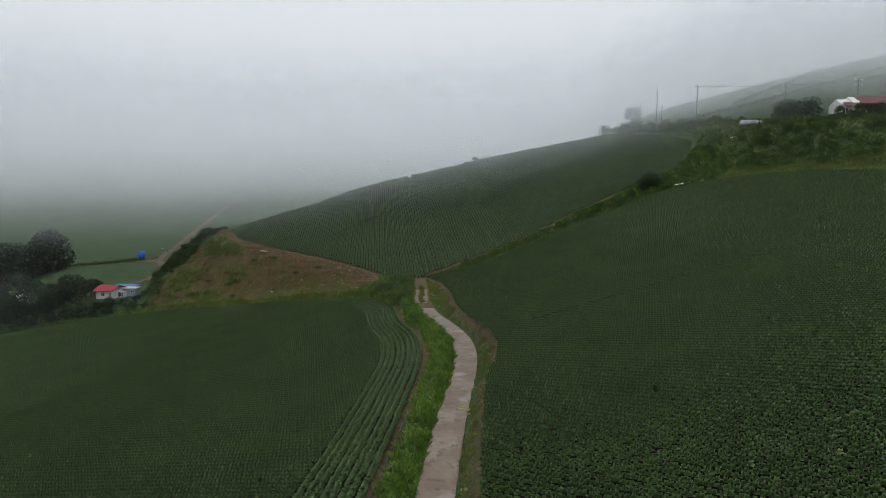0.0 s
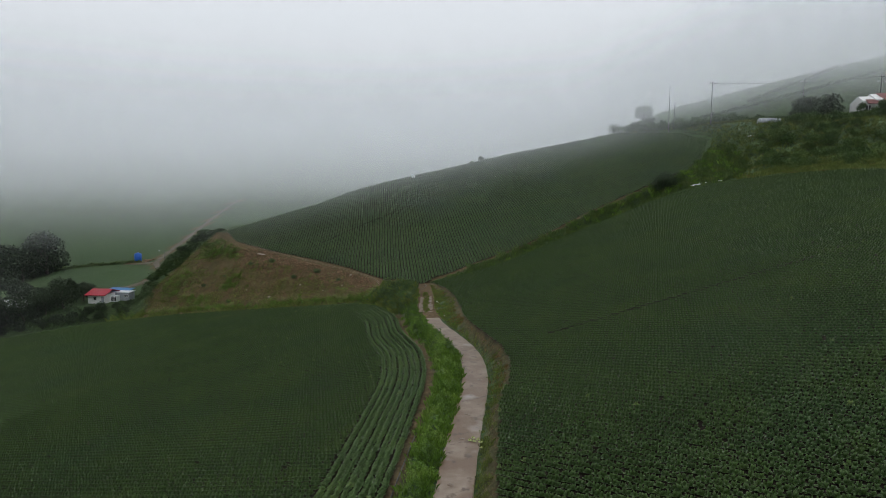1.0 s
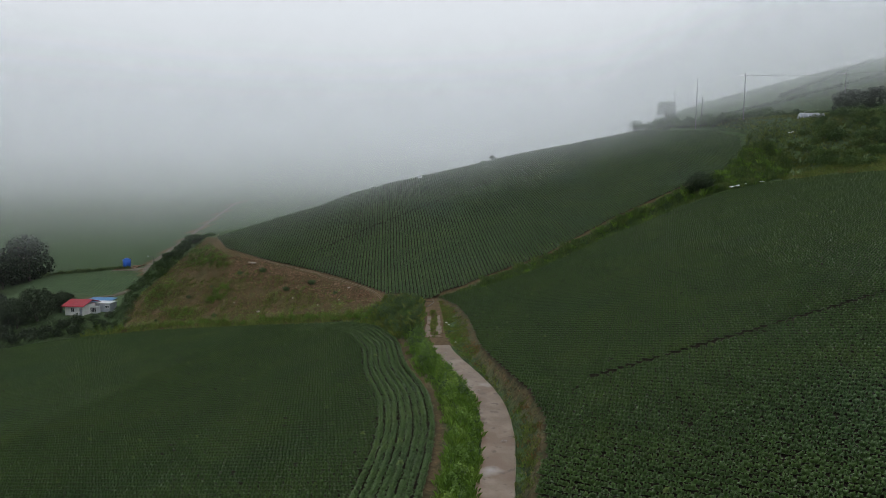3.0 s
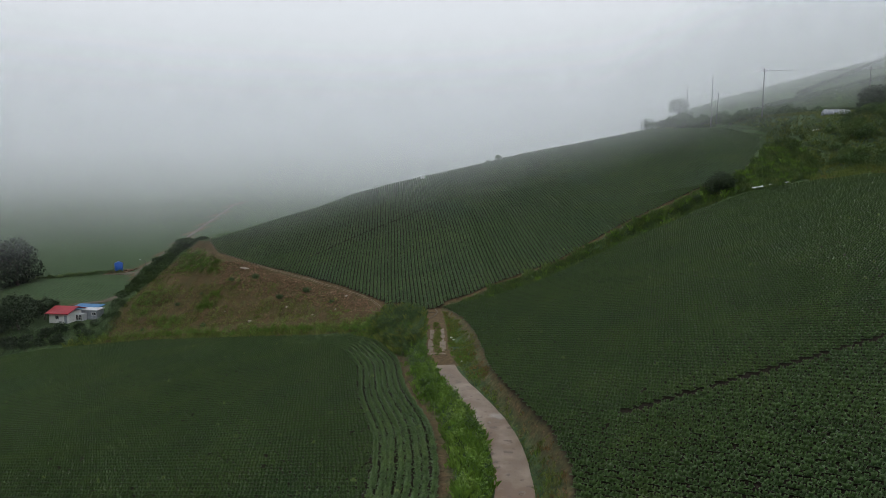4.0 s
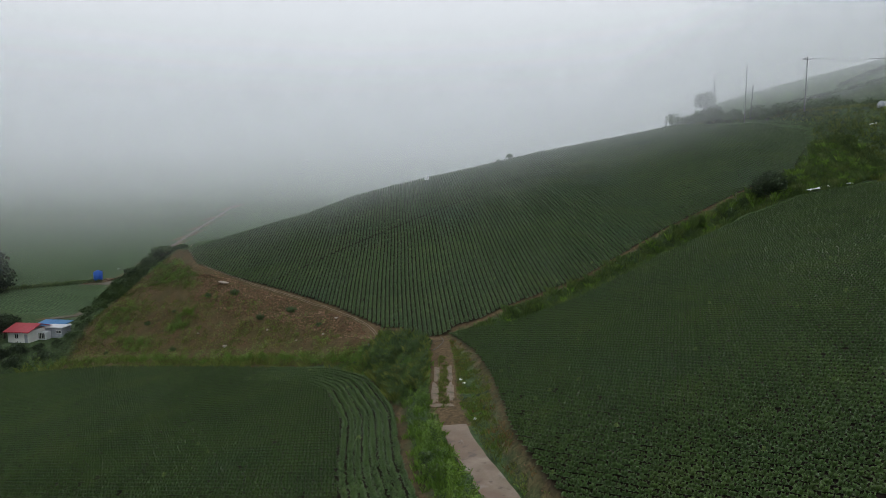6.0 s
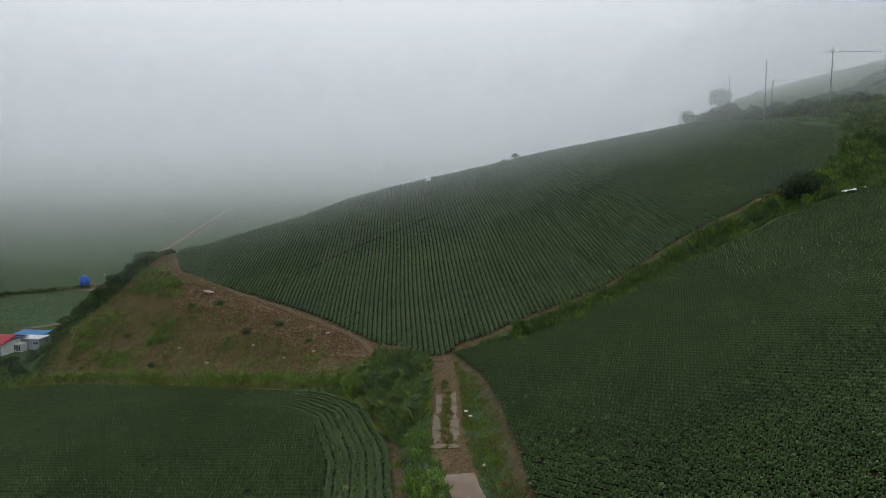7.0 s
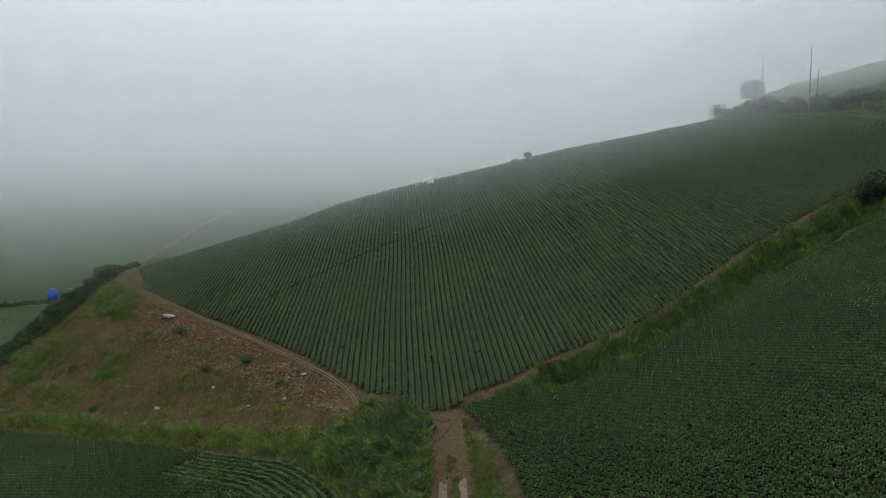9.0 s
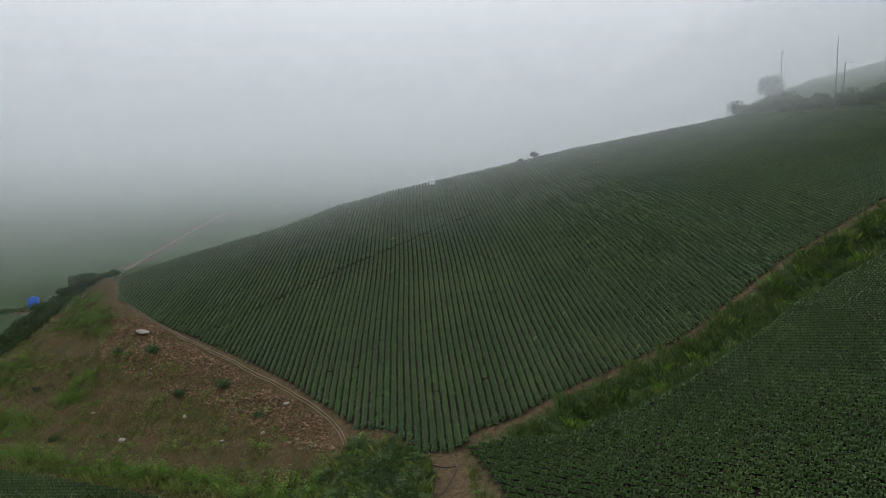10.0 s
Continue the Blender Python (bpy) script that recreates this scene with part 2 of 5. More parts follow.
def ground_material():
    m = bpy.data.materials.new("ground")
    m.use_nodes = True
    n, l = m.node_tree.nodes, m.node_tree.links
    b = n["Principled BSDF"]
    b.inputs["Roughness"].default_value = 0.95
    b.inputs["Specular IOR Level"].default_value = 0.15
    tc = n.new("ShaderNodeTexCoord")

    def tex(scale, detail=6.0, rough=0.6):
        t = n.new("ShaderNodeTexNoise")
        t.inputs["Scale"].default_value, t.inputs["Detail"].default_value, t.inputs["Roughness"].default_value = scale, detail, rough
        l.new(tc.outputs["Object"], t.inputs["Vector"])
        return t.outputs["Fac"]

    def ramp(fac, *stops):
        rp = n.new("ShaderNodeValToRGB")
        while len(rp.color_ramp.elements) < len(stops):
            rp.color_ramp.elements.new(0.5)
        for el, (p, c) in zip(rp.color_ramp.elements, stops):
            el.position, el.color = p, (*c, 1)
        l.new(fac, rp.inputs["Fac"])
        return rp.outputs["Color"]

    def mix(fac, a, c):
        x = n.new("ShaderNodeMix")
        x.data_type = "RGBA"
        l.new(fac, x.inputs["Factor"])
        l.new(a, x.inputs["A"])
        l.new(c, x.inputs["B"])
        return x.outputs["Result"]

    def edge(attr, noise_out, amount=0.7, soft=0.2):
        a = n.new("ShaderNodeAttribute")
        a.attribute_name = attr
        s = n.new("ShaderNodeMath")
        s.operation = "MULTIPLY_ADD"
        l.new(noise_out, s.inputs[0])
        s.inputs[1].default_value = amount
        l.new(a.outputs["Fac"], s.inputs[2])
        mr = n.new("ShaderNodeMapRange")
        mr.inputs[1].default_value, mr.inputs[2].default_value = 0.5 + amount / 2 - soft, 0.5 + amount / 2 + soft
        l.new(s.outputs[0], mr.inputs[0])
        return mr.outputs[0]

    big, mid, fine = tex(0.12, 4), tex(0.9), tex(5.0, 8, 0.7)
    grass = ramp(mid, (0.3, (0.022, 0.042, 0.012)), (0.55, (0.040, 0.064, 0.018)), (0.75, (0.072, 0.082, 0.028)))
    earth = ramp(fine, (0.3, (0.042, 0.027, 0.012)), (0.5, (0.090, 0.059, 0.029)), (0.72, (0.160, 0.110, 0.064)))
    weeds = ramp(fine, (0.3, (0.038, 0.036, 0.012)), (0.7, (0.084, 0.070, 0.026)))
    dirt = ramp(fine, (0.3, (0.060, 0.041, 0.021)), (0.7, (0.150, 0.106, 0.058)))
    # dark wet soil, blackened further: part of the shade between plants is in this colour
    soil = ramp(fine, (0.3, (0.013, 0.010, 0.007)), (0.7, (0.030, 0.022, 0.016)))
    crop = ramp(mid, (0.3, (0.036, 0.070, 0.030)), (0.7, (0.070, 0.110, 0.048)))
    wv = n.new("ShaderNodeTexWave")
    wv.inputs["Scale"].default_value, wv.inputs["Distortion"].default_value, wv.inputs["Detail"].default_value, wv.inputs["Detail Scale"].default_value = 0.24, 0.6, 3.0, 2.0
    tilt = n.new("ShaderNodeMapping")
    tilt.inputs["Rotation"].default_value = (0, 0, radians(-8))
    l.new(tc.outputs["Object"], tilt.inputs["Vector"])
    l.new(tilt.outputs[0], wv.inputs["Vector"])
    crop = mix(ramp(wv.outputs["Fac"], (0.15, (0.42, 0.42, 0.42)), (0.5, (0, 0, 0))), crop, soil)
    slope = mix(ramp(tex(0.33, 7, 0.65), (0.36, (0, 0, 0)), (0.58, (0.85, 0.85, 0.85))), earth, weeds)
    out = mix(edge("far_crop", big, 0.5), grass, crop)
    out = mix(edge("earth_slope", mid, 0.6), out, slope)
    out = mix(edge("dirt", mid, 0.9, 0.25), out, dirt)
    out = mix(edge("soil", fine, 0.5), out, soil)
    vo = n.new("ShaderNodeTexVoronoi")
    vo.inputs["Scale"].default_value = 3.2
    l.new(tc.outputs["Object"], vo.inputs["Vector"])
    peb = n.new("ShaderNodeHueSaturation")
    pv = n.new("ShaderNodeMapRange")
    pv.inputs[3].default_value, pv.inputs[4].default_value = 0.62, 1.42
    l.new(vo.outputs["Color"], pv.inputs[0])
    l.new(pv.outputs[0], peb.inputs["Value"])
    l.new(out, peb.inputs["Color"])
    out = peb.outputs["Color"]
    l.new(out, b.inputs["Base Color"])
    bp = n.new("ShaderNodeBump")
    bp.inputs["Strength"].default_value, bp.inputs["Distance"].default_value = 0.9, 0.2
    l.new(fine, bp.inputs["Height"])
    l.new(bp.outputs[0], b.inputs["Normal"])
    return m


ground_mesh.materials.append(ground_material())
ground = tagged(new("ground", ground_mesh), "hilly farmland soil with grass verges and a bare earth slope", "ground", kind="structure")


# ---- cabbages ----
def rosette(outer, inner, radius, seed, round_tip=False):
    """A cabbage: cupped leaves round a heart. The last column is 1 at the margins of the pale inner leaves."""
    g = np.random.default_rng(seed)
    v, f = [(0, 0, 0.06, 0.0)], []
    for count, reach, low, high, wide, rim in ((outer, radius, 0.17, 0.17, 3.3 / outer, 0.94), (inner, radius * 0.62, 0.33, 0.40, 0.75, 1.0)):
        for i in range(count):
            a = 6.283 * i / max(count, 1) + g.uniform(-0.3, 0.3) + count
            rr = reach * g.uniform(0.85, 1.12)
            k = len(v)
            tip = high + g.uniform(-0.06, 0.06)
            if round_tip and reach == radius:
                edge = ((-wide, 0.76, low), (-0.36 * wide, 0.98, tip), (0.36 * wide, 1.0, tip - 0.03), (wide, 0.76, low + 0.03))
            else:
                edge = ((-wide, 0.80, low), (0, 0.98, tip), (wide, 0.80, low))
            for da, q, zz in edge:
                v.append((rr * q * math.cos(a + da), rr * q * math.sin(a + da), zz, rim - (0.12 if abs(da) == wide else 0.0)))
            f += [(0, k + j, k + j + 1) for j in range(len(edge) - 1)]
    return np.array(v), f


def plant_rows(poly, angle, row_gap, gap, x0, x1, y0, y1, keep=None):
    """Plants in rows: the places inside the polygon."""
    c, s = math.cos(radians(angle)), math.sin(radians(angle))
    reach = max(x1 - x0, y1 - y0)
    mx, my = (x0 + x1) / 2, (y0 + y1) / 2
    u, v = np.meshgrid(np.arange(-reach, reach, gap), np.arange(-reach, reach, row_gap))
    v = v + 0.10 * np.sin(u * 0.13) + rng.uniform(-0.03, 0.03, u.shape)
    u = u + rng.uniform(-0.08, 0.08, u.shape)
    x, y = (mx + u * c - v * s).ravel(), (my + u * s + v * c).ravel()
    ok = (x > x0) & (x < x1) & (y > y0) & (y < y1)
    x, y = x[ok], y[ok]
    ok = inside(poly, x, y)
    x, y = x[ok], y[ok]
    ok = rng.random(len(x)) > 0.004
    if keep is not None:
        ok &= keep(x, y)
    return x[ok], y[ok]


def cabbage_material(name, dark, mid, light, blue, pale=(0.125, 0.185, 0.070)):
    m = material(name, [(0.30, dark), (0.52, mid), (0.74, light)], scale=0.16, rough=0.5, bump=0.4, bump_scale=7,
                 spots=[(blue, 0.05, 0.54, 0.80), (pale, 5.0, 0.64, 0.80)], random_per=("island", 0.17), spec=0.35)
    # paler leaf margins
    n, l = m.node_tree.nodes, m.node_tree.links
    b = n["Principled BSDF"]
    src = b.inputs["Base Color"].links[0].from_socket
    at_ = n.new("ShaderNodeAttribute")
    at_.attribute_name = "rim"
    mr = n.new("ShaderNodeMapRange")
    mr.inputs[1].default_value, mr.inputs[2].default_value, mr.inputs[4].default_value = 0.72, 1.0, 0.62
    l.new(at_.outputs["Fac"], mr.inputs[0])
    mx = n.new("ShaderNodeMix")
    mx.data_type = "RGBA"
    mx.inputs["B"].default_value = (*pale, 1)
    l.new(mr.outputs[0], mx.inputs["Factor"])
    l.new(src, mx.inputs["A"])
    # a few yellowing plants
    ge, od, my = n.new("ShaderNodeNewGeometry"), n.new("ShaderNodeMapRange"), n.new("ShaderNodeMix")
    od.inputs[1].default_value, od.inputs[2].default_value, od.inputs[4].default_value = 0.996, 1.0, 0.5
    l.new(ge.outputs["Random Per Island"], od.inputs[0])
    my.data_type = "RGBA"
    my.inputs["B"].default_value = (0.26, 0.32, 0.10, 1)
    l.new(od.outputs[0], my.inputs["Factor"])
    l.new(mx.outputs["Result"], my.inputs["A"])
    l.new(my.outputs["Result"], b.inputs["Base Color"])
    return m


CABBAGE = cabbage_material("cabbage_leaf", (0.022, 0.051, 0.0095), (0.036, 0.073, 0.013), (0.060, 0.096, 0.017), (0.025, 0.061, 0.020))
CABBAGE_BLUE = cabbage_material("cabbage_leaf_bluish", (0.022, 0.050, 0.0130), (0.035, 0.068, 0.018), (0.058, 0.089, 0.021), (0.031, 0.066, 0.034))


def cabbages(name, x, y, height, mat, label, fine, row=None, radius=0.28, narrow=0.78):
    """row: the direction of the rows in degrees; the plants then merge along it and leave a furrow between."""
    protos, rims, faces = [], [], None
    for s in range(7):
        v, faces = rosette(5, 4, radius, s, True) if fine else rosette(3, 2, radius * 1.0, s, True)
        rims.append(v[:, 3])
        protos.append(v[:, :3] * (np.array([1.0, narrow, 1.0]) if row is not None else 1.0))
    e = 0.3
    z = height(x, y)
    tx, ty = (height(x + e, y) - height(x - e, y)) / (2 * e), (height(x, y + e) - height(x, y - e)) / (2 * e)
    size = rng.uniform(0.88, 1.12, len(x))
    turn = rng.uniform(0, 6.283, len(x)) if row is None else radians(row) + math.pi * rng.integers(0, 2, len(x)) + rng.uniform(-0.25, 0.25, len(x))
    v, f = scatter(protos, faces, x, y, z + 0.02, turn, size, (tx, ty))
    me = mesh_from(name, v, f, mat)
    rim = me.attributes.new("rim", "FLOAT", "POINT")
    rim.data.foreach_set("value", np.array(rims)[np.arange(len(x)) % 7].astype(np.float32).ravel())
    return tagged(new(name, me), label, "cabbages", kind="stuff")


SEEN = lambda x, y: np.abs(x) < 0.74 * (y + 4)
RIGHT_FURROW = [(12, 82.6), (27, 84), (45, 85.8)]
MIDDLE_FURROW = [(-48, 163), (-37.3, 174.4), (-24.4, 188.7), (-6.9, 204.6), (24.7, 231.4)]
x, y = plant_rows(RIGHT, -46, 0.68, 0.36, -5, 86, 27, 176, lambda x, y: SEEN(x, y) & (line_distance(RIGHT_FURROW, x, y) > 0.36))
near = x + y * 0.2 < 62
cabbages("cabbage_field", x[near], y[near], field_right, CABBAGE, "dense rows of dark green cabbages beside the concrete lane", True, -46)
cabbages("cabbage_field", x[~near], y[~near], field_right, CABBAGE, "dense rows of dark green cabbages climbing the hillside", False, -46)
n_plants = len(x)
# the strip beside the lane has its rows along the lane
LEFT_EDGE = LEFT[1:12]
strip = 5.6
sx, sy = [], []
pts = np.array(LEFT_EDGE, float)
seg = np.hypot(*(pts[1:] - pts[:-1]).T)
run = np.concatenate([[0], np.cumsum(seg)])
along = np.arange(8, run[-1], 0.43)
for k in range(8):
    px, py = np.interp(along, run, pts[:, 0]), np.interp(along, run, pts[:, 1])
    for _ in range(40):
        px, py = np.convolve(np.pad(px, 1, "edge"), [0.25, 0.5, 0.25], "valid"), np.convolve(np.pad(py, 1, "edge"), [0.25, 0.5, 0.25], "valid")
    tx, ty = np.gradient(px), np.gradient(py)
    tl = np.hypot(tx, ty)
    off = 0.35 + 0.68 * k + (0.06 if k % 2 else 0)
    sx.append(px - ty / tl * off + rng.uniform(-0.06, 0.06, len(px)))
    sy.append(py + tx / tl * off + rng.uniform(-0.06, 0.06, len(px)))
sx, sy = np.concatenate(sx), np.concatenate(sy)
ok = inside(LEFT, sx, sy)
sx, sy = sx[ok], sy[ok]
cells = set(zip(np.floor(sx / 0.42).astype(int).tolist(), np.floor(sy / 0.42).astype(int).tolist()))
cells = {(i + a, j + b) for i, j in cells for a in (-1, 0, 1) for b in (-1, 0, 1)}


def taken(x, y):
    return np.array([c in cells for c in zip(np.floor(x / 0.42).astype(int).tolist(), np.floor(y / 0.42).astype(int).tolist())], bool)


lx, ly = plant_rows(LEFT, -17, 0.68, 0.37, -122, 0, 27, 175, lambda x, y: SEEN(x, y) & ((line_distance(LEFT_EDGE, x, y) > strip) | ~taken(x, y)))
near = lx + (150 - ly) * 0.25 > -40
cabbages("cabbage_field", lx[near], ly[near], field_left, CABBAGE, "dense rows of dark green cabbages below the lane", True, -17)
cabbages("cabbage_field", lx[~near], ly[~near], field_left, CABBAGE, "dense rows of dark green cabbages sloping down to the valley", False, -17)
n_plants += len(lx)
cabbages("cabbage_headland", sx, sy, field_left, CABBAGE, "rows of cabbages curving along the field edge", True, None, 0.35)
mx_, my_ = plant_rows(MIDDLE, 96, 0.70, 0.42, -72, 86, 139, 262, lambda x, y: line_distance(MIDDLE_FURROW, x, y) > 0.30)
near = my_ < 182
cabbages("cabbage_field", mx_[near], my_[near], field_middle, CABBAGE_BLUE, "straight rows of blue-green cabbages on the rising hillside", True, 96, 0.355, 0.90)
cabbages("cabbage_field", mx_[~near], my_[~near], field_middle, CABBAGE_BLUE, "rows of blue-green cabbages up to the misty ridge", False, 96, 0.335, 0.90)
print("plants", n_plants + len(sx) + len(mx_))


# ---- lane ----
def ribbon(name, line, half, z_of, thick, mat, step=1.0, ragged=0.0, upto=None, narrow=0.0):
    pts = np.array(line, float)
    seg = np.hypot(*(pts[1:] - pts[:-1]).T)
    run = np.concatenate([[0], np.cumsum(seg)])
    s = np.arange(0, run[-1] if upto is None else upto, step)
    px, py = np.interp(s, run, pts[:, 0]), np.interp(s, run, pts[:, 1])
    for _ in range(12):
        px[1:-1], py[1:-1] = 0.25 * px[:-2] + 0.5 * px[1:-1] + 0.25 * px[2:], 0.25 * py[:-2] + 0.5 * py[1:-1] + 0.25 * py[2:]
    tx, ty = np.gradient(px), np.gradient(py)
    tl = np.hypot(tx, ty)
    nx, ny = -ty / tl, tx / tl
    v = []
    for i in range(len(s)):
        wl_, wr_ = half + ragged * rng.uniform(-1, 1), half + ragged * rng.uniform(-1, 1) - narrow * min(1.0, max(0.0, (py[i] - 84) / 20))
        for off, dz in ((wl_ + 0.05, -thick), (wl_, 0), (0, 0.02), (-wr_, 0), (-wr_ - 0.05, -thick)):
            xx, yy = px[i] + nx[i] * off, py[i] + ny[i] * off
            v.append((xx, yy, z_of(xx, yy) + dz))
    f = [(i * 5 + j, i * 5 + j + 1, i * 5 + j + 6, i * 5 + j + 5) for i in range(len(s) - 1) for j in range(4)]
    return mesh_from(name, v, f, mat, smooth=False)


CONCRETE = material("wet_concrete", [(0.28, (0.125, 0.086, 0.055)), (0.5, (0.182, 0.134, 0.094)), (0.74, (0.25, 0.205, 0.158))], scale=0.42, rough=0.4, bump=0.12, bump_scale=14,
                    spots=[((0.135, 0.085, 0.052), 0.28, 0.46, 0.58), ((0.085, 0.056, 0.036), 1.1, 0.58, 0.66), ((0.31, 0.285, 0.26), 0.22, 0.60, 0.74)], spec=0.3)
lane_z = lambda x, y: float(ground_height(np.array([x]), np.array([y]))[0]) * 0 - 0.24
tagged(new("road", ribbon("road", ROAD, 1.42, lane_z, 0.16, CONCRETE, 1.0, 0.05, upto=170.0, narrow=0.4)), "narrow muddy concrete farm lane, wet and stained", "road", kind="structure")

TRACK_DIRT = material("track_dirt", [(0.3, (0.080, 0.066, 0.050)), (0.7, (0.15, 0.125, 0.098))], scale=0.3, rough=0.95, bump=0.5, bump_scale=3, spots=((0.07, 0.08, 0.035), 0.25, 0.56, 0.7))
track_z = lambda x, y: float(ground_height(np.array([x]), np.array([y]))[0]) + 0.14
tagged(new("farm_track", ribbon("farm_track", FARM_TRACK, 0.95, track_z, 0.6, TRACK_DIRT, 2.0, 0.3)), "pale dirt farm track climbing the misty valley field", "track", kind="structure")
tagged(new("farm_track", ribbon("farm_track", [(-126, 252.5), (-119, 251), (-113.5, 249)], 1.9, track_z, 0.6, TRACK_DIRT, 1.5, 0.3)), "dirt turnout beside the water tank", "track", kind="structure")
tagged(new("farm_track", ribbon("farm_track", LOWER_TRACK, 1.3, track_z, 0.6, TRACK_DIRT, 1.5, 0.3)), "pale dirt path behind the valley house", "track", kind="structure")


# ---- fog ----
def fog_material(amount, low, high, lift, ground_fade, side):
    """A thin sheet of fog: denser with height, thinning out again far above, and clear just over the ground."""
    m = bpy.data.materials.new("fog")
    m.use_nodes = True
    n, l = m.node_tree.nodes, m.node_tree.links
    n.clear()
    geo, sep = n.new("ShaderNodeNewGeometry"), n.new("ShaderNodeSeparateXYZ")
    l.new(geo.outputs["Position"], sep.inputs[0])

    def math_node(op, a, b, c=0.0):
        k = n.new("ShaderNodeMath")
        k.operation = op
        for i, val in enumerate((a, b, c)):
            if isinstance(val, float):
                k.inputs[i].default_value = val
            else:
                l.new(val, k.inputs[i])
        return k.outputs[0]

    def ramp(value, lo, hi, a, b):
        mr = n.new("ShaderNodeMapRange")
        mr.interpolation_type = "SMOOTHSTEP"
        for i, val in ((1, lo), (2, hi), (3, a), (4, b)):
            mr.inputs[i].default_value = val
        l.new(value, mr.inputs[0])
        return mr.outputs[0]

    no = n.new("ShaderNodeTexNoise")
    no.inputs["Scale"].default_value, no.inputs["Detail"].default_value = 0.016, 3
    l.new(geo.outputs["Position"], no.inputs["Vector"])
    # the base of the cloud lies higher over the hill with the houses
    level = math_node("SUBTRACT", sep.outputs["Z"], ramp(sep.outputs["X"], *lift))
    level = math_node("MULTIPLY_ADD", no.outputs["Fac"], 12.0, level)
    level = math_node("ADD", level, -6.0)
    thick = math_node("MULTIPLY", ramp(level, low, high, 0.0, amount), ramp(level, high - 6, high + 42, 1.0, 0.03))
    uv, us = n.new("ShaderNodeUVMap"), n.new("ShaderNodeSeparateXYZ")
    l.new(uv.outputs[0], us.inputs[0])
    thick = math_node("MULTIPLY", thick, ramp(us.outputs["Y"], 0.0, ground_fade, 0.0, 1.0))
    if side:
        thick = math_node("MULTIPLY", thick, ramp(sep.outputs["X"], *side))
    clear, front, back = (n.new("ShaderNodeBsdf" + k) for k in ("Transparent", "Diffuse", "Translucent"))
    front.inputs["Color"].default_value = back.inputs["Color"].default_value = FOG_COLOR
    half, mix, out = n.new("ShaderNodeAddShader"), n.new("ShaderNodeMixShader"), n.new("ShaderNodeOutputMaterial")
    l.new(front.outputs[0], half.inputs[0])
    l.new(back.outputs[0], half.inputs[1])
    l.new(thick, mix.inputs[0])
    l.new(clear.outputs[0], mix.inputs[1])
    l.new(half.outputs[0], mix.inputs[2])
    l.new(mix.outputs[0], out.inputs["Surface"])
    return m


FOG_COLOR = (0.545, 0.555, 0.57, 1)
# distance, amount, low and high level, lift towards the hill (from x, to x, from, to), clear height over the ground, sideways range
FOG = [(163, 0.19, -60, -40, (0, 300, 0, 60), 10, (50, 105, 0.1, 1)), (166, 0.13, -60, -40, (0, 300, 0, 60), 6, (-112, -82, 1, 0)), (205, 0.2, -60, -40, (0, 300, 0, 60), 6, (-126, -104, 1, 0)),
       (228, 0.2, -60, -40, (0, 300, 0, 60), 6, (-140, -114, 1, 0)), (207, 0.10, -60, -40, (0, 300, 0, 60), 8, (60, 110, 0.0, 1))]
FOG += [(d, 0.055 + 0.0007 * (d - 174), 9, 31, (-40, 140, -10, 35), 3.0, None) for d in (174, 186, 197, 208, 218, 228, 237)]
FOG += [(d, 0.22, 4, 46, (62, 132, 0, 30), 5.0, None) for d in (248, 260, 273, 287, 302, 318, 336, 356, 378, 402, 428, 456, 486)]
for dist, amount, low, high, lift, fade, side in FOG:
    turns = np.linspace(-1.4, 1.4, 141)
    rr = dist + 2.0 * np.sin(turns * 17 + dist)
    fx_, fy_ = rr * np.sin(turns), 20 + rr * np.cos(turns)
    base = ground_height(fx_, fy_)
    levels = (-4, 0, 2, 4, 7, 10, 14, 18, 24, 34, 50, 80, 130, 260, 500)
    v = np.concatenate([np.stack([fx_, fy_, base + up], 1) for up in levels])
    f = [(j * 141 + i, j * 141 + i + 1, (j + 1) * 141 + i + 1, (j + 1) * 141 + i) for j in range(len(levels) - 1) for i in range(140)]
    me = mesh_from("fog_bank", v, f, fog_material(amount, low, high, lift, fade, side), True)
    uv = me.uv_layers.new(name="height")
    up_of = np.repeat(np.array(levels, float), 141)
    corners = np.asarray(f).ravel()
    uv.data.foreach_set("uv", np.stack([corners % 141 / 140.0, up_of[corners]], 1).astype(np.float32).ravel())
    tagged(new("fog_bank", me), "pale grey mountain fog drifting over the hills", "fog", kind="stuff")


# ---- vegetation kinds ----
GRASS = material("verge_grass_blade", [(0.3, (0.055, 0.110, 0.014)), (0.5, (0.105, 0.190, 0.024)), (0.72, (0.185, 0.275, 0.045))], scale=0.35, rough=0.6, bump=0, random_per=("island", 0.35), transl=0.25)
GULLY = material("gully_weed", [(0.3, (0.040, 0.076, 0.018)), (0.5, (0.075, 0.122, 0.028)), (0.75, (0.150, 0.180, 0.052))], scale=0.3, rough=0.6, bump=0, random_per=("island", 0.35), transl=0.2)
DRYISH = material("slope_weed", [(0.3, (0.078, 0.108, 0.022)), (0.5, (0.128, 0.162, 0.034)), (0.72, (0.195, 0.198, 0.066))], scale=0.3, rough=0.7, bump=0, random_per=("island", 0.35), transl=0.2)
RUSSET = material("russet_weed", [(0.3, (0.120, 0.070, 0.022)), (0.6, (0.170, 0.110, 0.040)), (0.8, (0.110, 0.130, 0.036))], scale=0.5, rough=0.7, bump=0, random_per=("island", 0.3), transl=0.2)
LEAF_DARK = material("leaf_dark", [(0.3, (0.030, 0.058, 0.018)), (0.55, (0.054, 0.094, 0.030)), (0.8, (0.090, 0.130, 0.042))], scale=0.5, rough=0.55, bump=0, random_per=("island", 0.4), transl=0.15)
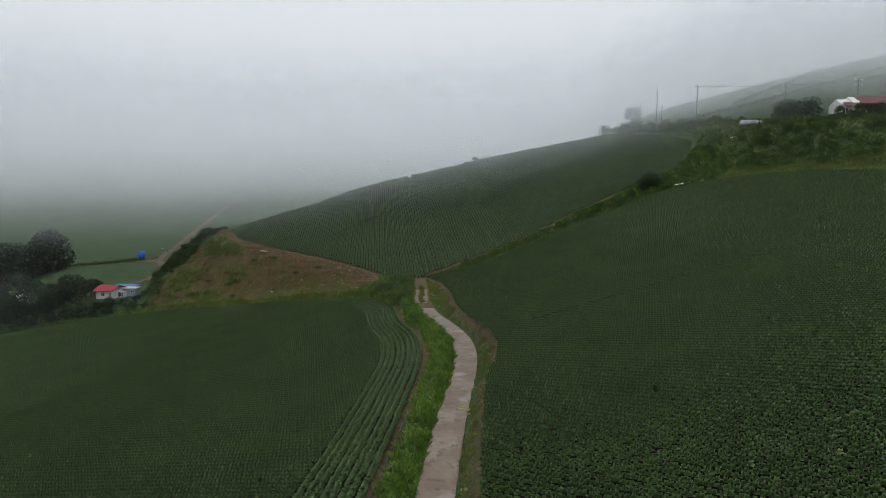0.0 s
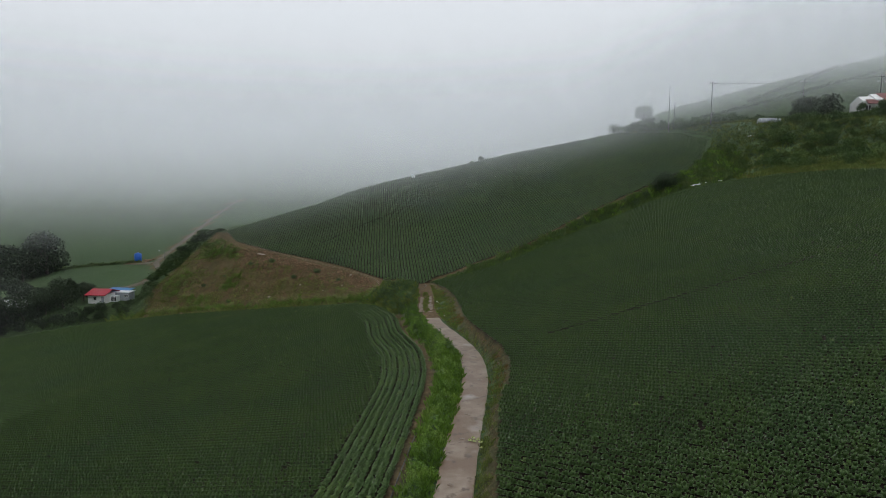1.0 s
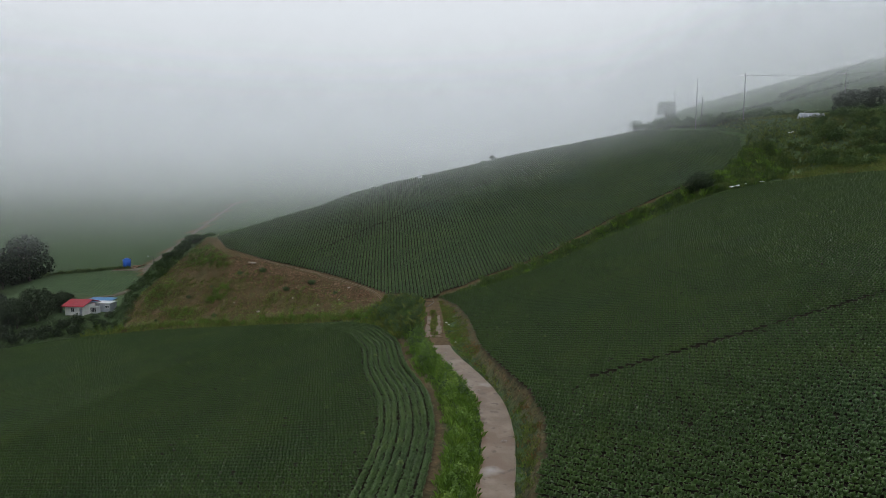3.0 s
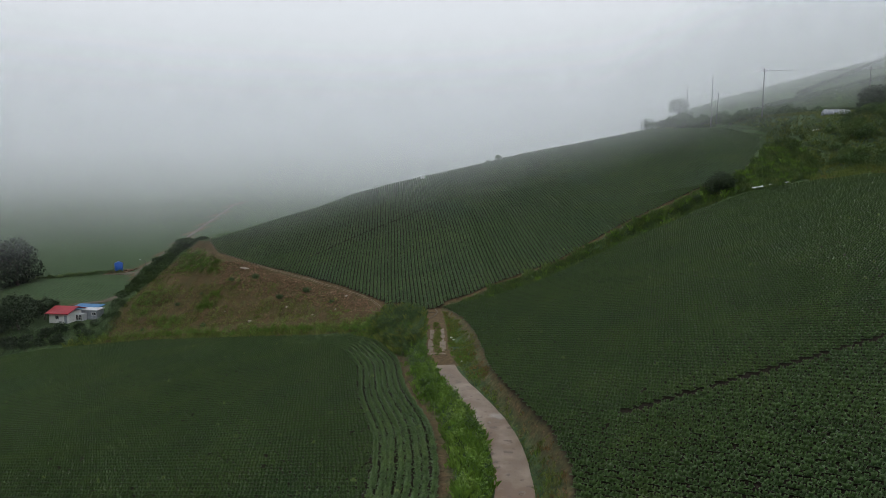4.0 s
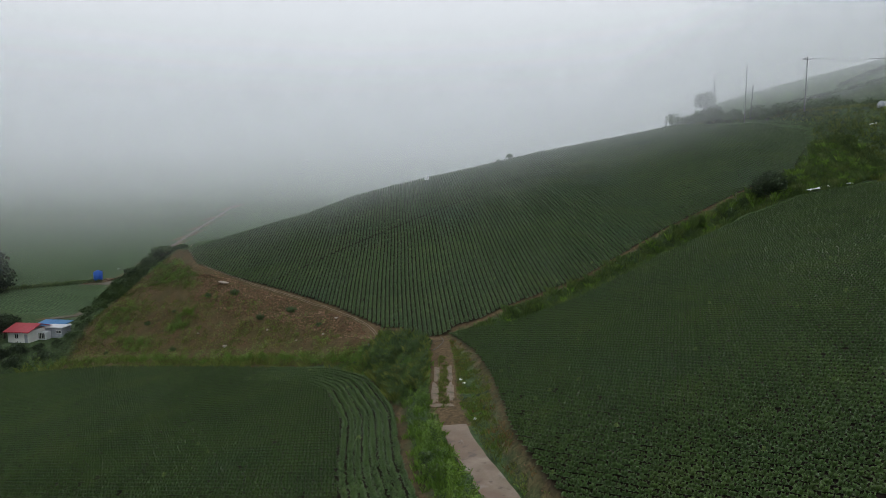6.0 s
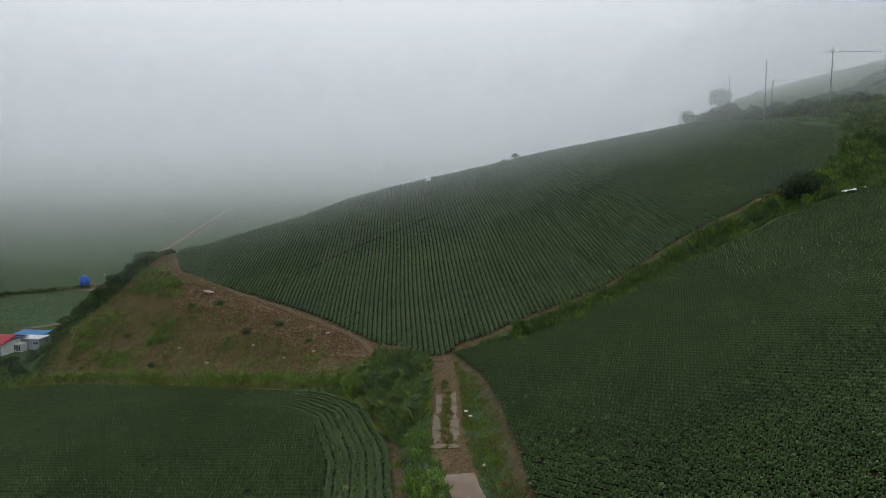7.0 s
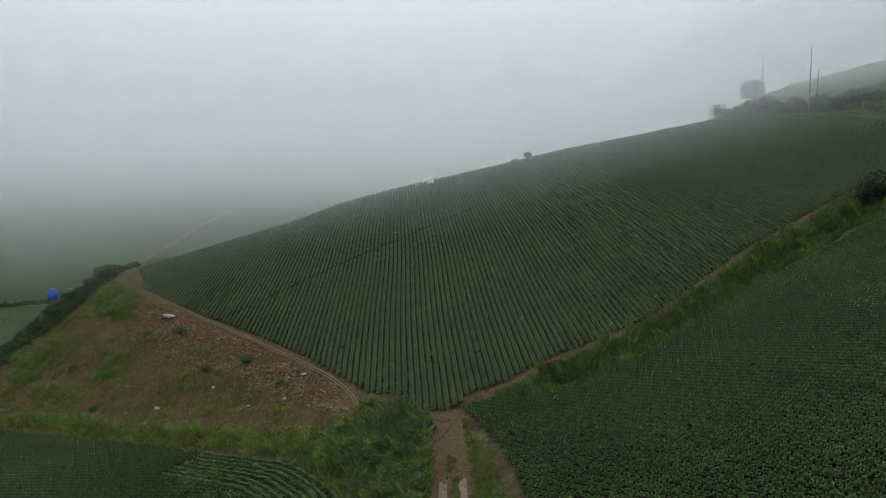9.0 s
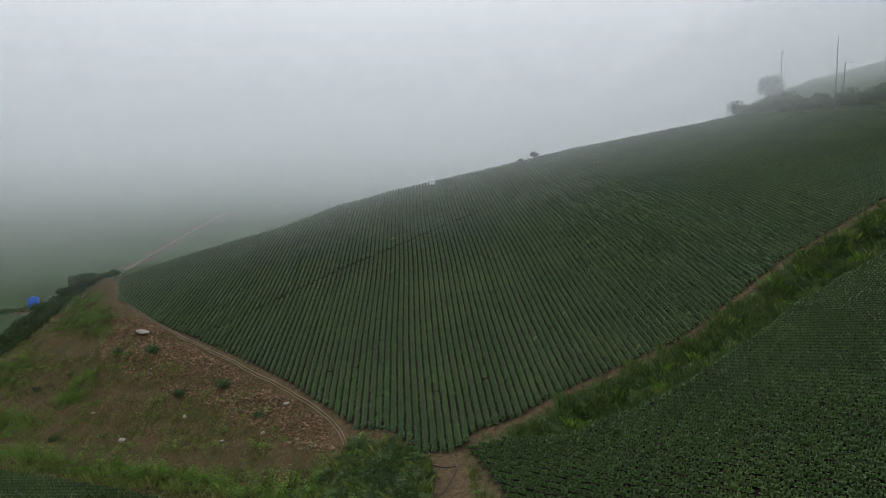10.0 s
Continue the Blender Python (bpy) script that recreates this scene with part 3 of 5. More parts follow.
LEAF_MID = material("leaf_mid", [(0.3, (0.028, 0.062, 0.014)), (0.55, (0.055, 0.100, 0.022)), (0.8, (0.095, 0.145, 0.034))], scale=0.5, rough=0.55, bump=0, random_per=("island", 0.4), transl=0.2)
LEAF_FRESH = material("leaf_fresh", [(0.3, (0.055, 0.115, 0.020)), (0.55, (0.095, 0.170, 0.030)), (0.8, (0.150, 0.215, 0.050))], scale=0.5, rough=0.55, bump=0, random_per=("island", 0.4), transl=0.2)
LEAF_DEEP = material("leaf_deep", [(0.3, (0.018, 0.033, 0.015)), (0.55, (0.031, 0.051, 0.022)), (0.8, (0.054, 0.078, 0.032))], scale=0.5, rough=0.55, bump=0, random_per=("island", 0.4), transl=0.15)
BARK = material("bark", [(0.3, (0.06, 0.05, 0.04)), (0.7, (0.16, 0.14, 0.12))], scale=3, rough=0.9, bump=0.5, bump_scale=12)


def tuft(blades, height, spread, seed, wide=0.019):
    """A tuft of bent grass blades, two triangles each."""
    g = np.random.default_rng(seed)
    v, f = [], []
    for i in range(blades):
        a, lean, h = g.uniform(0, 6.283), g.uniform(0.15, 0.75), height * g.uniform(0.6, 1.15)
        bx, by = g.uniform(-spread, spread, 2)
        ca, sa = math.cos(a), math.sin(a)
        k = len(v)
        v += [(bx - sa * wide, by + ca * wide, -0.05), (bx + sa * wide, by - ca * wide, -0.05),
              (bx + ca * lean * h * 0.45 + sa * wide * 0.7, by + sa * lean * h * 0.45 - ca * wide * 0.7, h * 0.7), (bx + ca * lean * h, by + sa * lean * h, h * 0.92)]
        f += [(k, k + 1, k + 2), (k, k + 2, k + 3)]
    return np.array(v), f


def herb(leaves, height, spread, seed, size=0.16):
    """A leafy weed: small leaves round an upright stem."""
    g = np.random.default_rng(seed)
    v, f = [], []
    for i in range(leaves):
        a, h = g.uniform(0, 6.283), height * g.uniform(0.15, 1.0)
        rr = spread * (1.05 - 0.6 * h / height) * g.uniform(0.5, 1.0)
        cx, cy, s = rr * math.cos(a), rr * math.sin(a), size * g.uniform(0.7, 1.3)
        k, b = len(v), g.uniform(0, 6.283)
        drop = g.uniform(-0.2, 0.5)
        v += [(cx - s * math.cos(b), cy - s * math.sin(b), h), (cx + 0.6 * s * math.sin(b), cy - 0.6 * s * math.cos(b), h + 0.3 * s),
              (cx + s * math.cos(b), cy + s * math.sin(b), h - drop * s), (cx - 0.6 * s * math.sin(b), cy + 0.6 * s * math.cos(b), h + 0.3 * s)]
        f += [(k, k + 1, k + 2), (k, k + 2, k + 3)]
    return np.array(v), f


def small_herb(leaves, height, spread, seed):
    return herb(leaves, height, spread, seed, 0.07)


def fine_herb(leaves, height, spread, seed):
    return herb(leaves, height, spread, seed, 0.05)


def sow(count, poly, keep=None):
    """Random places inside a polygon."""
    p = np.array(poly)
    x, y = rng.uniform(p[:, 0].min(), p[:, 0].max(), count), rng.uniform(p[:, 1].min(), p[:, 1].max(), count)
    ok = inside(poly, x, y)
    if keep is not None:
        ok &= keep(x, y)
    return x[ok], y[ok]


def patchy(x, y, size, seed, level):
    return wave(x, y, size, seed) + 0.5 * wave(x, y, size * 0.37, seed + 2) > level


def stand(name, kinds, x, y, mat, label, low=0.7, high=1.3, category="grass", lump=None):
    """One object of many plants at the places x, y. kinds: (function, arguments) of which seeds are varied."""
    protos, faces = [], None
    for s in range(6):
        v, faces = kinds[0](*kinds[1], s + 11)
        protos.append(v)
    size = rng.uniform(low, high, len(x))
    if lump:
        size *= np.clip(1 + 0.5 * wave(x, y, *lump), 0.4, 1.7)
    v, f = scatter(protos, faces, x, y, ground_height(x, y), rng.uniform(0, 6.283, len(x)), size)
    return tagged(new(name, mesh_from(name, v, f, mat)), label, category, kind="stuff")


OFF_CROP = lambda x, y: (depth_in(RIGHT, x, y) < -0.25) & (depth_in(LEFT, x, y) < -0.25) & (depth_in(MIDDLE, x, y) < -0.35)
road_gap = lambda x, y: line_distance(ROAD, x, y)

# lane verges
LEFT_VERGE = [(-8.5, 26)] + LEFT[2:11] + [(-14.5, 145), (-8, 142.5), (-5.6, 137)] + [(px - 1.3, py) for px, py in ROAD[15:3:-1]] + [(-4.2, 26)]
off_left = lambda x, y: -depth_in(LEFT, x, y)
x, y = sow(24000, LEFT_VERGE, lambda x, y: OFF_CROP(x, y) & (road_gap(x, y) > 1.45) & (off_left(x, y) > 0.75 + 0.35 * wave(x, y, 5, 2)) & ((y < 108) | (rng.random(len(x)) < 0.35)))
stand("verge_grass", (tuft, (9, 0.46, 0.18)), x, y, GRASS, "lush bright green grass on the bank beside the lane", lump=(2.3, 4.0))
x, y = sow(17000, LEFT_VERGE, lambda x, y: OFF_CROP(x, y) & (road_gap(x, y) > 1.6) & patchy(x, y, 5, 5.0, -0.25) & (off_left(x, y) > 1.1))
stand("verge_herbs", (small_herb, (16, 0.62, 0.26)), x, y, GRASS, "leafy green weeds among the verge grass", category="weeds", lump=(3.1, 1.0))
x, y = sow(12000, LEFT_VERGE, lambda x, y: OFF_CROP(x, y) & (road_gap(x, y) > 1.7) & (y > 84) & patchy(x, y, 4.3, 7.7, 0.0) & (off_left(x, y) > 1.0))
stand("verge_weeds", (small_herb, (20, 0.85, 0.30)), x, y, LEAF_MID, "taller dark green weeds in clumps on the verge", category="weeds", lump=(2.7, 6.0))
LANE_HEAD = [(-14.5, 132), (-11.5, 121), (-8.5, 116), (-6.6, 118), (-6.3, 126), (-6.8, 133), (-7.6, 139), (-9.5, 142.6), (-14, 144.5), (-15.5, 140)]
x, y = sow(4200, LANE_HEAD, lambda x, y: OFF_CROP(x, y) & (road_gap(x, y) > 1.8))
stand("lane_head_weeds", (small_herb, (26, 1.15, 0.36)), x, y, LEAF_MID, "tall fresh green weeds crowding the head of the lane", category="weeds", lump=(3.4, 2.2))
x, y = sow(1500, LANE_HEAD, lambda x, y: OFF_CROP(x, y) & (road_gap(x, y) > 1.8) & patchy(x, y, 4, 3.3, 0.2))
stand("lane_head_grass", (tuft, (14, 1.25, 0.2)), x, y, DRYISH, "yellow-green plumes of tall grass at the head of the lane")
RIGHT_VERGE = [(px + 1.3, py) for px, py in ROAD[3:18]] + [(-3.9, 141)] + RIGHT[13:1:-1] + [(1.4, 26)]
off_right = lambda x, y: -depth_in(RIGHT, x, y)
x, y = sow(24000, RIGHT_VERGE, lambda x, y: OFF_CROP(x, y) & (road_gap(x, y) > 1.5) & (off_right(x, y) > 0.8 + 0.5 * wave(x, y, 4, 7)) & patchy(x, y, 6, 2.0, -0.5))
stand("verge_grass", (tuft, (6, 0.26, 0.16)), x, y, DRYISH, "short patchy grass on the earth bank below the cabbages")
x, y = sow(9000, RIGHT_VERGE, lambda x, y: OFF_CROP(x, y) & (road_gap(x, y) > 1.5) & (road_gap(x, y) < 3.4) & (off_right(x, y) > 1.0) & patchy(x, y, 8, 4.4, 0.15))
stand("verge_grass", (tuft, (8, 0.28, 0.15)), x, y, GRASS, "bright green grass patches beside the lane")
x, y = sow(3500, RIGHT_VERGE, lambda x, y: OFF_CROP(x, y) & (road_gap(x, y) > 1.6) & patchy(x, y, 9, 8.0, 0.25) & (y > 70))
stand("russet_weeds", (tuft, (6, 0.34, 0.15)), x, y, RUSSET, "withered russet weeds on the earth bank", category="weeds")
x, y = sow(1500, [(-5.0, 112.5), (-3.4, 112.5), (-3.5, 124), (-4.0, 131), (-5.0, 131), (-4.9, 124)])
lane_c = (line_distance(ROAD, x, y) < 0.5) & patchy(x, y, 2.2, 3.1, -0.15)
stand("lane_grass", (tuft, (6, 0.22, 0.12)), x[lane_c], y[lane_c], DRYISH, "grass strip growing between the wheel ruts")

# gully between the fields: a dark hollow along the lower field, tall weeds in clumps
GULLY_AREA = [(-0.5, 142.6), (9.5, 142.6), (14.1, 144.3), (26.5, 153.8), (45, 166.5), (50, 170.8), (64, 176), (74, 170), (80, 178), (84, 200), (80, 205), (68, 189), (54, 180.4), (35.3, 168), (17, 152.8), (5, 147.4), (0.8, 145.0)]
x, y = sow(34000, GULLY_AREA, lambda x, y: OFF_CROP(x, y) & (depth_in(MIDDLE, x, y) < -1.0 + 0.4 * wave(x, y, 6, 3)) & (off_right(x, y) > 0.9 + 0.4 * wave(x, y, 5, 1)))
stand("gully_grass", (tuft, (12, 0.75, 0.3)), x, y, GULLY, "tall arching weeds filling the gully between fields", category="weeds", lump=(3.6, 2.0))
x, y = sow(30000, GULLY_AREA, lambda x, y: OFF_CROP(x, y) & patchy(x, y, 5, 1.0, -0.1) & (depth_in(MIDDLE, x, y) < -1.6) & (off_right(x, y) > 1.1))
stand("gully_herbs", (small_herb, (18, 1.15, 0.4)), x, y, LEAF_MID, "leafy green weeds in the gully", category="weeds", lump=(4.4, 5.0))
x, y = sow(9000, GULLY_AREA, lambda x, y: OFF_CROP(x, y) & patchy(x, y, 6, 4.0, 0.3) & (depth_in(MIDDLE, x, y) < -1.8) & (off_right(x, y) > 1.4))
stand("gully_plumes", (tuft, (18, 1.0, 0.25)), x, y, GRASS, "bright arching plumes of grass in the gully", lump=(4.0, 8.0))

# earth slope: bare brown earth with weeds in patches and strips
BARE = [(-71.5, 188.0), (-58.2, 178.9), (-57.0, 175.5), (-68.3, 183.5)]
PATCHES = [[(-73.1, 190.3), (-75.6, 199.0), (-68.2, 198.8), (-62.0, 189.5), (-57.8, 185.0), (-55.7, 178.0), (-60.8, 180.2), (-70.5, 188.4)],
           [(-61.1, 171.6), (-59.7, 173.0), (-54.2, 173.4), (-53.8, 169.0), (-56.4, 167.4)],
           [(-73.0, 174.0), (-68.5, 174.8), (-60.0, 168.4), (-60.4, 166.4), (-64.2, 167.0)],
           [(-80, 182), (-76, 188), (-70, 184), (-72, 177), (-78, 175)]]
x, y = sow(30000, SLOPE, lambda x, y: OFF_CROP(x, y) & patchy(x, y, 11, 3.0, -0.15) & (depth_in(MIDDLE, x, y) < -4) & ~inside(BARE, x, y))
stand("slope_grass", (tuft, (5, 0.30, 0.14)), x, y, DRYISH, "sparse yellow-green grass on the bare earth slope", lump=(3.0, 3.0))
x, y = sow(22000, SLOPE, lambda x, y: OFF_CROP(x, y) & patchy(x, y, 7, 6.0, 0.4) & (depth_in(MIDDLE, x, y) < -3.5) & ~inside(BARE, x, y))
stand("slope_weeds", (fine_herb, (16, 0.5, 0.28)), x, y, GRASS, "clumps of green weeds on the earth slope", category="weeds", lump=(2.6, 9.0))
for count, poly, soft in zip((6500, 1300, 1500, 1800), PATCHES, (1.6, 0.7, 0.7, 1.2)):
    x, y = sow(count, poly, lambda x, y: OFF_CROP(x, y) & patchy(x, y, 4, 2.4, -0.5) & (depth_in(MIDDLE, x, y) < -2.2) & (depth_in(poly, x, y) > soft * rng.random(len(x))))
    stand("slope_weed_patch", (fine_herb, (26, 0.75, 0.38)), x, y, GRASS, "patch of light green weeds on the earth slope", category="weeds", lump=(3.2, 1.7))
SLOPE_FOOT = [(-90, 169.5), (-68.4, 163.8), (-41.2, 149.4), (-31.8, 143.9), (-19.7, 137), (-14, 130), (-11, 131), (-13, 143), (-18, 141), (-31.8, 147.5), (-41.2, 152.5), (-68.4, 167.5), (-90, 174)]
x, y = sow(9000, SLOPE_FOOT, lambda x, y: OFF_CROP(x, y) & patchy(x, y, 6, 4.0, -0.5))
stand("foot_grass", (tuft, (9, 0.75, 0.25)), x, y, DRYISH, "tall pale green grass along the foot of the slope", lump=(2.4, 2.0))
x, y = sow(15000, SLOPE_FOOT, lambda x, y: OFF_CROP(x, y) & patchy(x, y, 4, 1.5, -0.25) & (off_left(x, y) > 1.0))
stand("foot_weeds", (small_herb, (24, 1.35, 0.36)), x, y, GRASS, "bushy green weeds along the foot of the slope", category="weeds", lump=(2.9, 3.0))
x, y = sow(5000, SLOPE_FOOT, lambda x, y: OFF_CROP(x, y) & patchy(x, y, 3.6, 6.5, 0.35) & (off_left(x, y) > 1.3))
stand("foot_plumes", (small_herb, (24, 1.7, 0.3)), x, y, DRYISH, "pale upright weed plumes along the foot of the slope", category="weeds", lump=(3.3, 7.0))
SLOPE_TOP = [(-86, 186), (-78, 190), (-76, 199), (-70, 206), (-76, 214), (-92, 214)]
x, y = sow(4200, SLOPE_TOP, lambda x, y: OFF_CROP(x, y) & (depth_in(MIDDLE, x, y) < -3))
stand("slope_top_weeds", (herb, (13, 0.55, 0.4)), x, y, LEAF_MID, "dense green weeds over the top of the slope", category="weeds")

# valley and terrace rough ground
BANK = [(68, 178), (72, 172), (78, 161), (84, 141), (86, 120), (100, 118), (140, 150), (140, 236), (96, 240), (80, 246), (64, 262), (70, 258), (84, 240), (86, 216), (80, 203)]
x, y = sow(11000, BANK, lambda x, y: OFF_CROP(x, y))
stand("bank_grass", (tuft, (7, 0.8, 0.3, )), x, y, DRYISH, "rough green grass over the terrace bank")
x, y = sow(11000, BANK, lambda x, y: OFF_CROP(x, y) & patchy(x, y, 14, 9.0, -0.1))
stand("bank_weeds", (herb, (13, 1.3, 0.6, )), x, y, GULLY, "dense dark green scrub on the terrace bank", category="weeds")
VALLEY_ROUGH = [(-165, 168), (-121, 170.3), (-97, 173), (-80, 170), (-82, 185), (-88, 215), (-100, 232), (-106, 228), (-98, 212), (-92, 200), (-94, 184), (-126, 184), (-165, 190)]
x, y = sow(8000, VALLEY_ROUGH, lambda x, y: OFF_CROP(x, y))
stand("valley_weeds", (herb, (14, 1.1, 0.6)), x, y, LEAF_DARK, "dark scrub round the valley house", category="weeds")
DRY_EDGE = [(72, 168.5), (77.6, 159.6), (83.4, 140.6), (84.5, 114), (92, 112), (95, 140), (90, 158), (82, 168)]
x, y = sow(6000, DRY_EDGE, OFF_CROP)
stand("dry_grass", (tuft, (7, 0.6, 0.25)), x, y, DRYISH, "dry yellowish grass along the upper field edge")
x, y = sow(2500, DRY_EDGE, lambda x, y: OFF_CROP(x, y) & patchy(x, y, 9, 8.0, 0.3))
stand("russet_weeds", (tuft, (6, 0.5, 0.2)), x, y, RUSSET, "withered russet weeds along the upper field edge", category="weeds")
for line in ([(92, 250), (120, 252), (160, 258), (230, 270)], [(100, 240), (140, 241), (200, 246)], [(118, 262), (150, 282), (175, 300)]):
    u = rng.random(900) * (len(line) - 1)
    i = u.astype(int)
    a, b = np.array(line)[i], np.array(line)[i + 1]
    p = a + (b - a) * (u - i)[:, None] + rng.uniform(-0.8, 0.8, (900, 2))
    stand("hill_hedge", (herb, (12, 1.3, 0.6)), p[:, 0], p[:, 1], LEAF_DARK, "low dark hedge line across the hill field", category="hedge")
HEDGE_BAND = [(-118, 250.5), (-123, 251.5), (-139, 252), (-152, 250.5), (-165, 262), (-166, 266), (-150.7, 255.5), (-139, 256), (-124, 255.5)]
x, y = sow(2600, HEDGE_BAND)
stand("valley_hedge", (herb, (12, 0.7, 0.6)), x, y, GULLY, "dark grassy bank between the valley fields", category="hedge", lump=(6, 2.0))
x, y = sow(3000, [(-62, 218), (-45, 226), (-34, 236), (-20, 243), (8, 252), (40, 258), (40, 262), (5, 258), (-24, 250), (-40, 240), (-60, 225)], OFF_CROP)
stand("ridge_grass", (tuft, (7, 0.5, 0.4)), x, y, GULLY, "rough grass along the misty ridge")


# ---- parts and things ----
def part(name, bm, mat, parent, label="", smooth=False):
    me = bpy.data.meshes.new(name)
    if smooth:
        for fc in bm.faces:
            fc.smooth = True
    bm.to_mesh(me)
    bm.free()
    me.materials.append(mat)
    ob = new(name, me)
    ob.parent = parent
    if label:
        tagged(ob, label)
    return ob


def empty(name, m, label, category, group=""):
    ob = new(name)
    ob.matrix_basis = m
    return tagged(ob, label, category, group)


def box(x0, x1, y0, y1, z0, z1, bevel=0.0, bm=None):
    bm = bm or bmesh.new()
    made = bmesh.ops.create_cube(bm, size=1.0)
    bmesh.ops.transform(bm, matrix=Matrix.LocRotScale(((x0 + x1) / 2, (y0 + y1) / 2, (z0 + z1) / 2), None, (x1 - x0, y1 - y0, z1 - z0)), verts=made["verts"])
    if bevel:
        bmesh.ops.bevel(bm, geom=[e for e in bm.edges], offset=bevel, segments=1, affect="EDGES")
    return bm


def rod(a, b, r1, r2, sides=8, bm=None):
    bm = bm or bmesh.new()
    a, b = Vector(a), Vector(b)
    m = Matrix.Translation((a + b) / 2) @ (b - a).to_track_quat("Z", "Y").to_matrix().to_4x4()
    bmesh.ops.create_cone(bm, cap_ends=True, segments=sides, radius1=r1, radius2=r2, depth=(b - a).length, matrix=m)
    return bm


def prism(outline, axis_from, axis_to, bm=None):
    """A solid: an outline in the y-z plane drawn along x."""
    bm = bm or bmesh.new()
    lo = [bm.verts.new((axis_from, py, pz)) for py, pz in outline]
    hi = [bm.verts.new((axis_to, py, pz)) for py, pz in outline]
    bm.faces.new(lo[::-1])
    bm.faces.new(hi)
    for i in range(len(lo)):
        j = (i + 1) % len(lo)
        bm.faces.new((lo[i], lo[j], hi[j], hi[i]))
    return bm


def h_at(x, y):
    return float(ground_height(np.array([x]), np.array([y]))[0])


def crown_mesh(name, lobes, leaves, size, mat, seed, wild=0.28):
    """A crown: leaf quads over the lobes (x, y, z, radius, squash) with an uneven outline and gaps."""
    g = np.random.default_rng(seed)
    w = np.array([r ** 2 for *_, r, q in lobes])
    pick = g.choice(len(lobes), leaves, p=w / w.sum())
    L = np.array(lobes)[pick]
    d = g.normal(size=(leaves, 3))
    d /= np.linalg.norm(d, axis=1)[:, None]
    bumps = 1 + wild * np.sin(5 * d[:, 0] + seed + pick) * np.sin(6 * d[:, 1] + 2 * pick) * np.sin(5 * d[:, 2] + seed) + wild * 0.5 * g.normal(size=leaves) * 0.6
    rad = L[:, 3] * (0.62 + 0.42 * g.random(leaves) ** 0.5) * bumps
    c = L[:, :3] + d * rad[:, None] * np.stack([np.ones(leaves), np.ones(leaves), L[:, 4]], 1)
    nrm = d + 0.8 * g.normal(size=(leaves, 3))
    nrm /= np.linalg.norm(nrm, axis=1)[:, None]
    t1 = np.cross(nrm, g.normal(size=(leaves, 3)))
    t1 /= np.linalg.norm(t1, axis=1)[:, None]
    t2 = np.cross(nrm, t1)
    s = (size * g.uniform(0.6, 1.4, leaves))[:, None]
    v = np.stack([c - t1 * s, c - t2 * s * 0.55 + nrm * s * 0.2, c + t1 * s, c + t2 * s * 0.55 + nrm * s * 0.2], 1).reshape(-1, 3)
    return mesh_from(name, v, np.arange(leaves * 4).reshape(-1, 4), mat)


def tree(m, height, width, leaves, leaf, mat, seed, label, lean=0.3, group="", category="tree", crown_low=0.3):
    g = np.random.default_rng(seed)
    t = empty("tree", m, label, category, group)
    bm = bmesh.new()
    top = Vector((lean, lean * 0.5, height * 0.62))
    rod((0, 0, -0.4), top * 0.5, width * 0.045, width * 0.032, 7, bm)
    rod(top * 0.5, top, width * 0.032, width * 0.016, 7, bm)
    lobes = []
    for i in range(7):
        a, up = 6.283 * i / 7 + g.uniform(-0.4, 0.4), g.uniform(crown_low + 0.15, 0.85)
        rr = width * 0.5 * g.uniform(0.35, 0.62) * (1.15 - 0.6 * abs(up - 0.5))
        e = Vector((rr * math.cos(a), rr * math.sin(a), height * up))
        rod(top * min(0.95, up * 0.8), e, width * 0.015, width * 0.006, 5, bm)
        lobes.append((e.x, e.y, e.z, width * g.uniform(0.2, 0.3), g.uniform(0.7, 1.0)))
    lobes.append((lean, lean * 0.5, height * 0.84, width * 0.26, 0.85))
    part("trunk", bm, BARK, t, "rough grey-brown trunk with limbs")
    ob = new("crown", crown_mesh("crown", lobes, leaves, leaf, mat, seed))
    ob.parent = t
    return t


def shrub(m, height, width, leaves, leaf, mat, seed, label, group="", name="shrub"):
    g = np.random.default_rng(seed)
    t = empty(name, m, label, name.replace("_", " "), group)
    bm = bmesh.new()
    lobes = []
    for i in range(6):
        a = 6.283 * i / 6 + g.uniform(-0.4, 0.4)
        rr = width * 0.5 * g.uniform(0.25, 0.6)
        e = Vector((rr * math.cos(a), rr * math.sin(a), height * g.uniform(0.3, 0.62)))
        rod((0, 0, -0.3), e, 0.05, 0.02, 5, bm)
        lobes.append((e.x, e.y, e.z, width * g.uniform(0.22, 0.32), height / width * g.uniform(0.8, 1.2)))
    lobes.append((0, 0, height * 0.66, width * 0.28, height / width))
    part("stems", bm, BARK, t)
    ob = new("foliage", crown_mesh("foliage", lobes, leaves, leaf, mat, seed, 0.3))
    ob.parent = t
    return t


def spread(proto, places, low, high, seed):
    """Copies of a plant at places (x, y), turned and sized by chance."""
    g = np.random.default_rng(seed)
    for x, y in places:
        s = g.uniform(low, high)
        c = copy_thing(proto, pose(x, y, h_at(x, y) - 0.1, 0, 0, g.uniform(0, 360)))
        c.scale = (s * g.uniform(0.85, 1.15), s * g.uniform(0.85, 1.15), s * g.uniform(0.85, 1.2))


def at(x, y, turn=0.0, dz=0.0):
    return pose(x, y, h_at(x, y) + dz, 0, 0, turn)


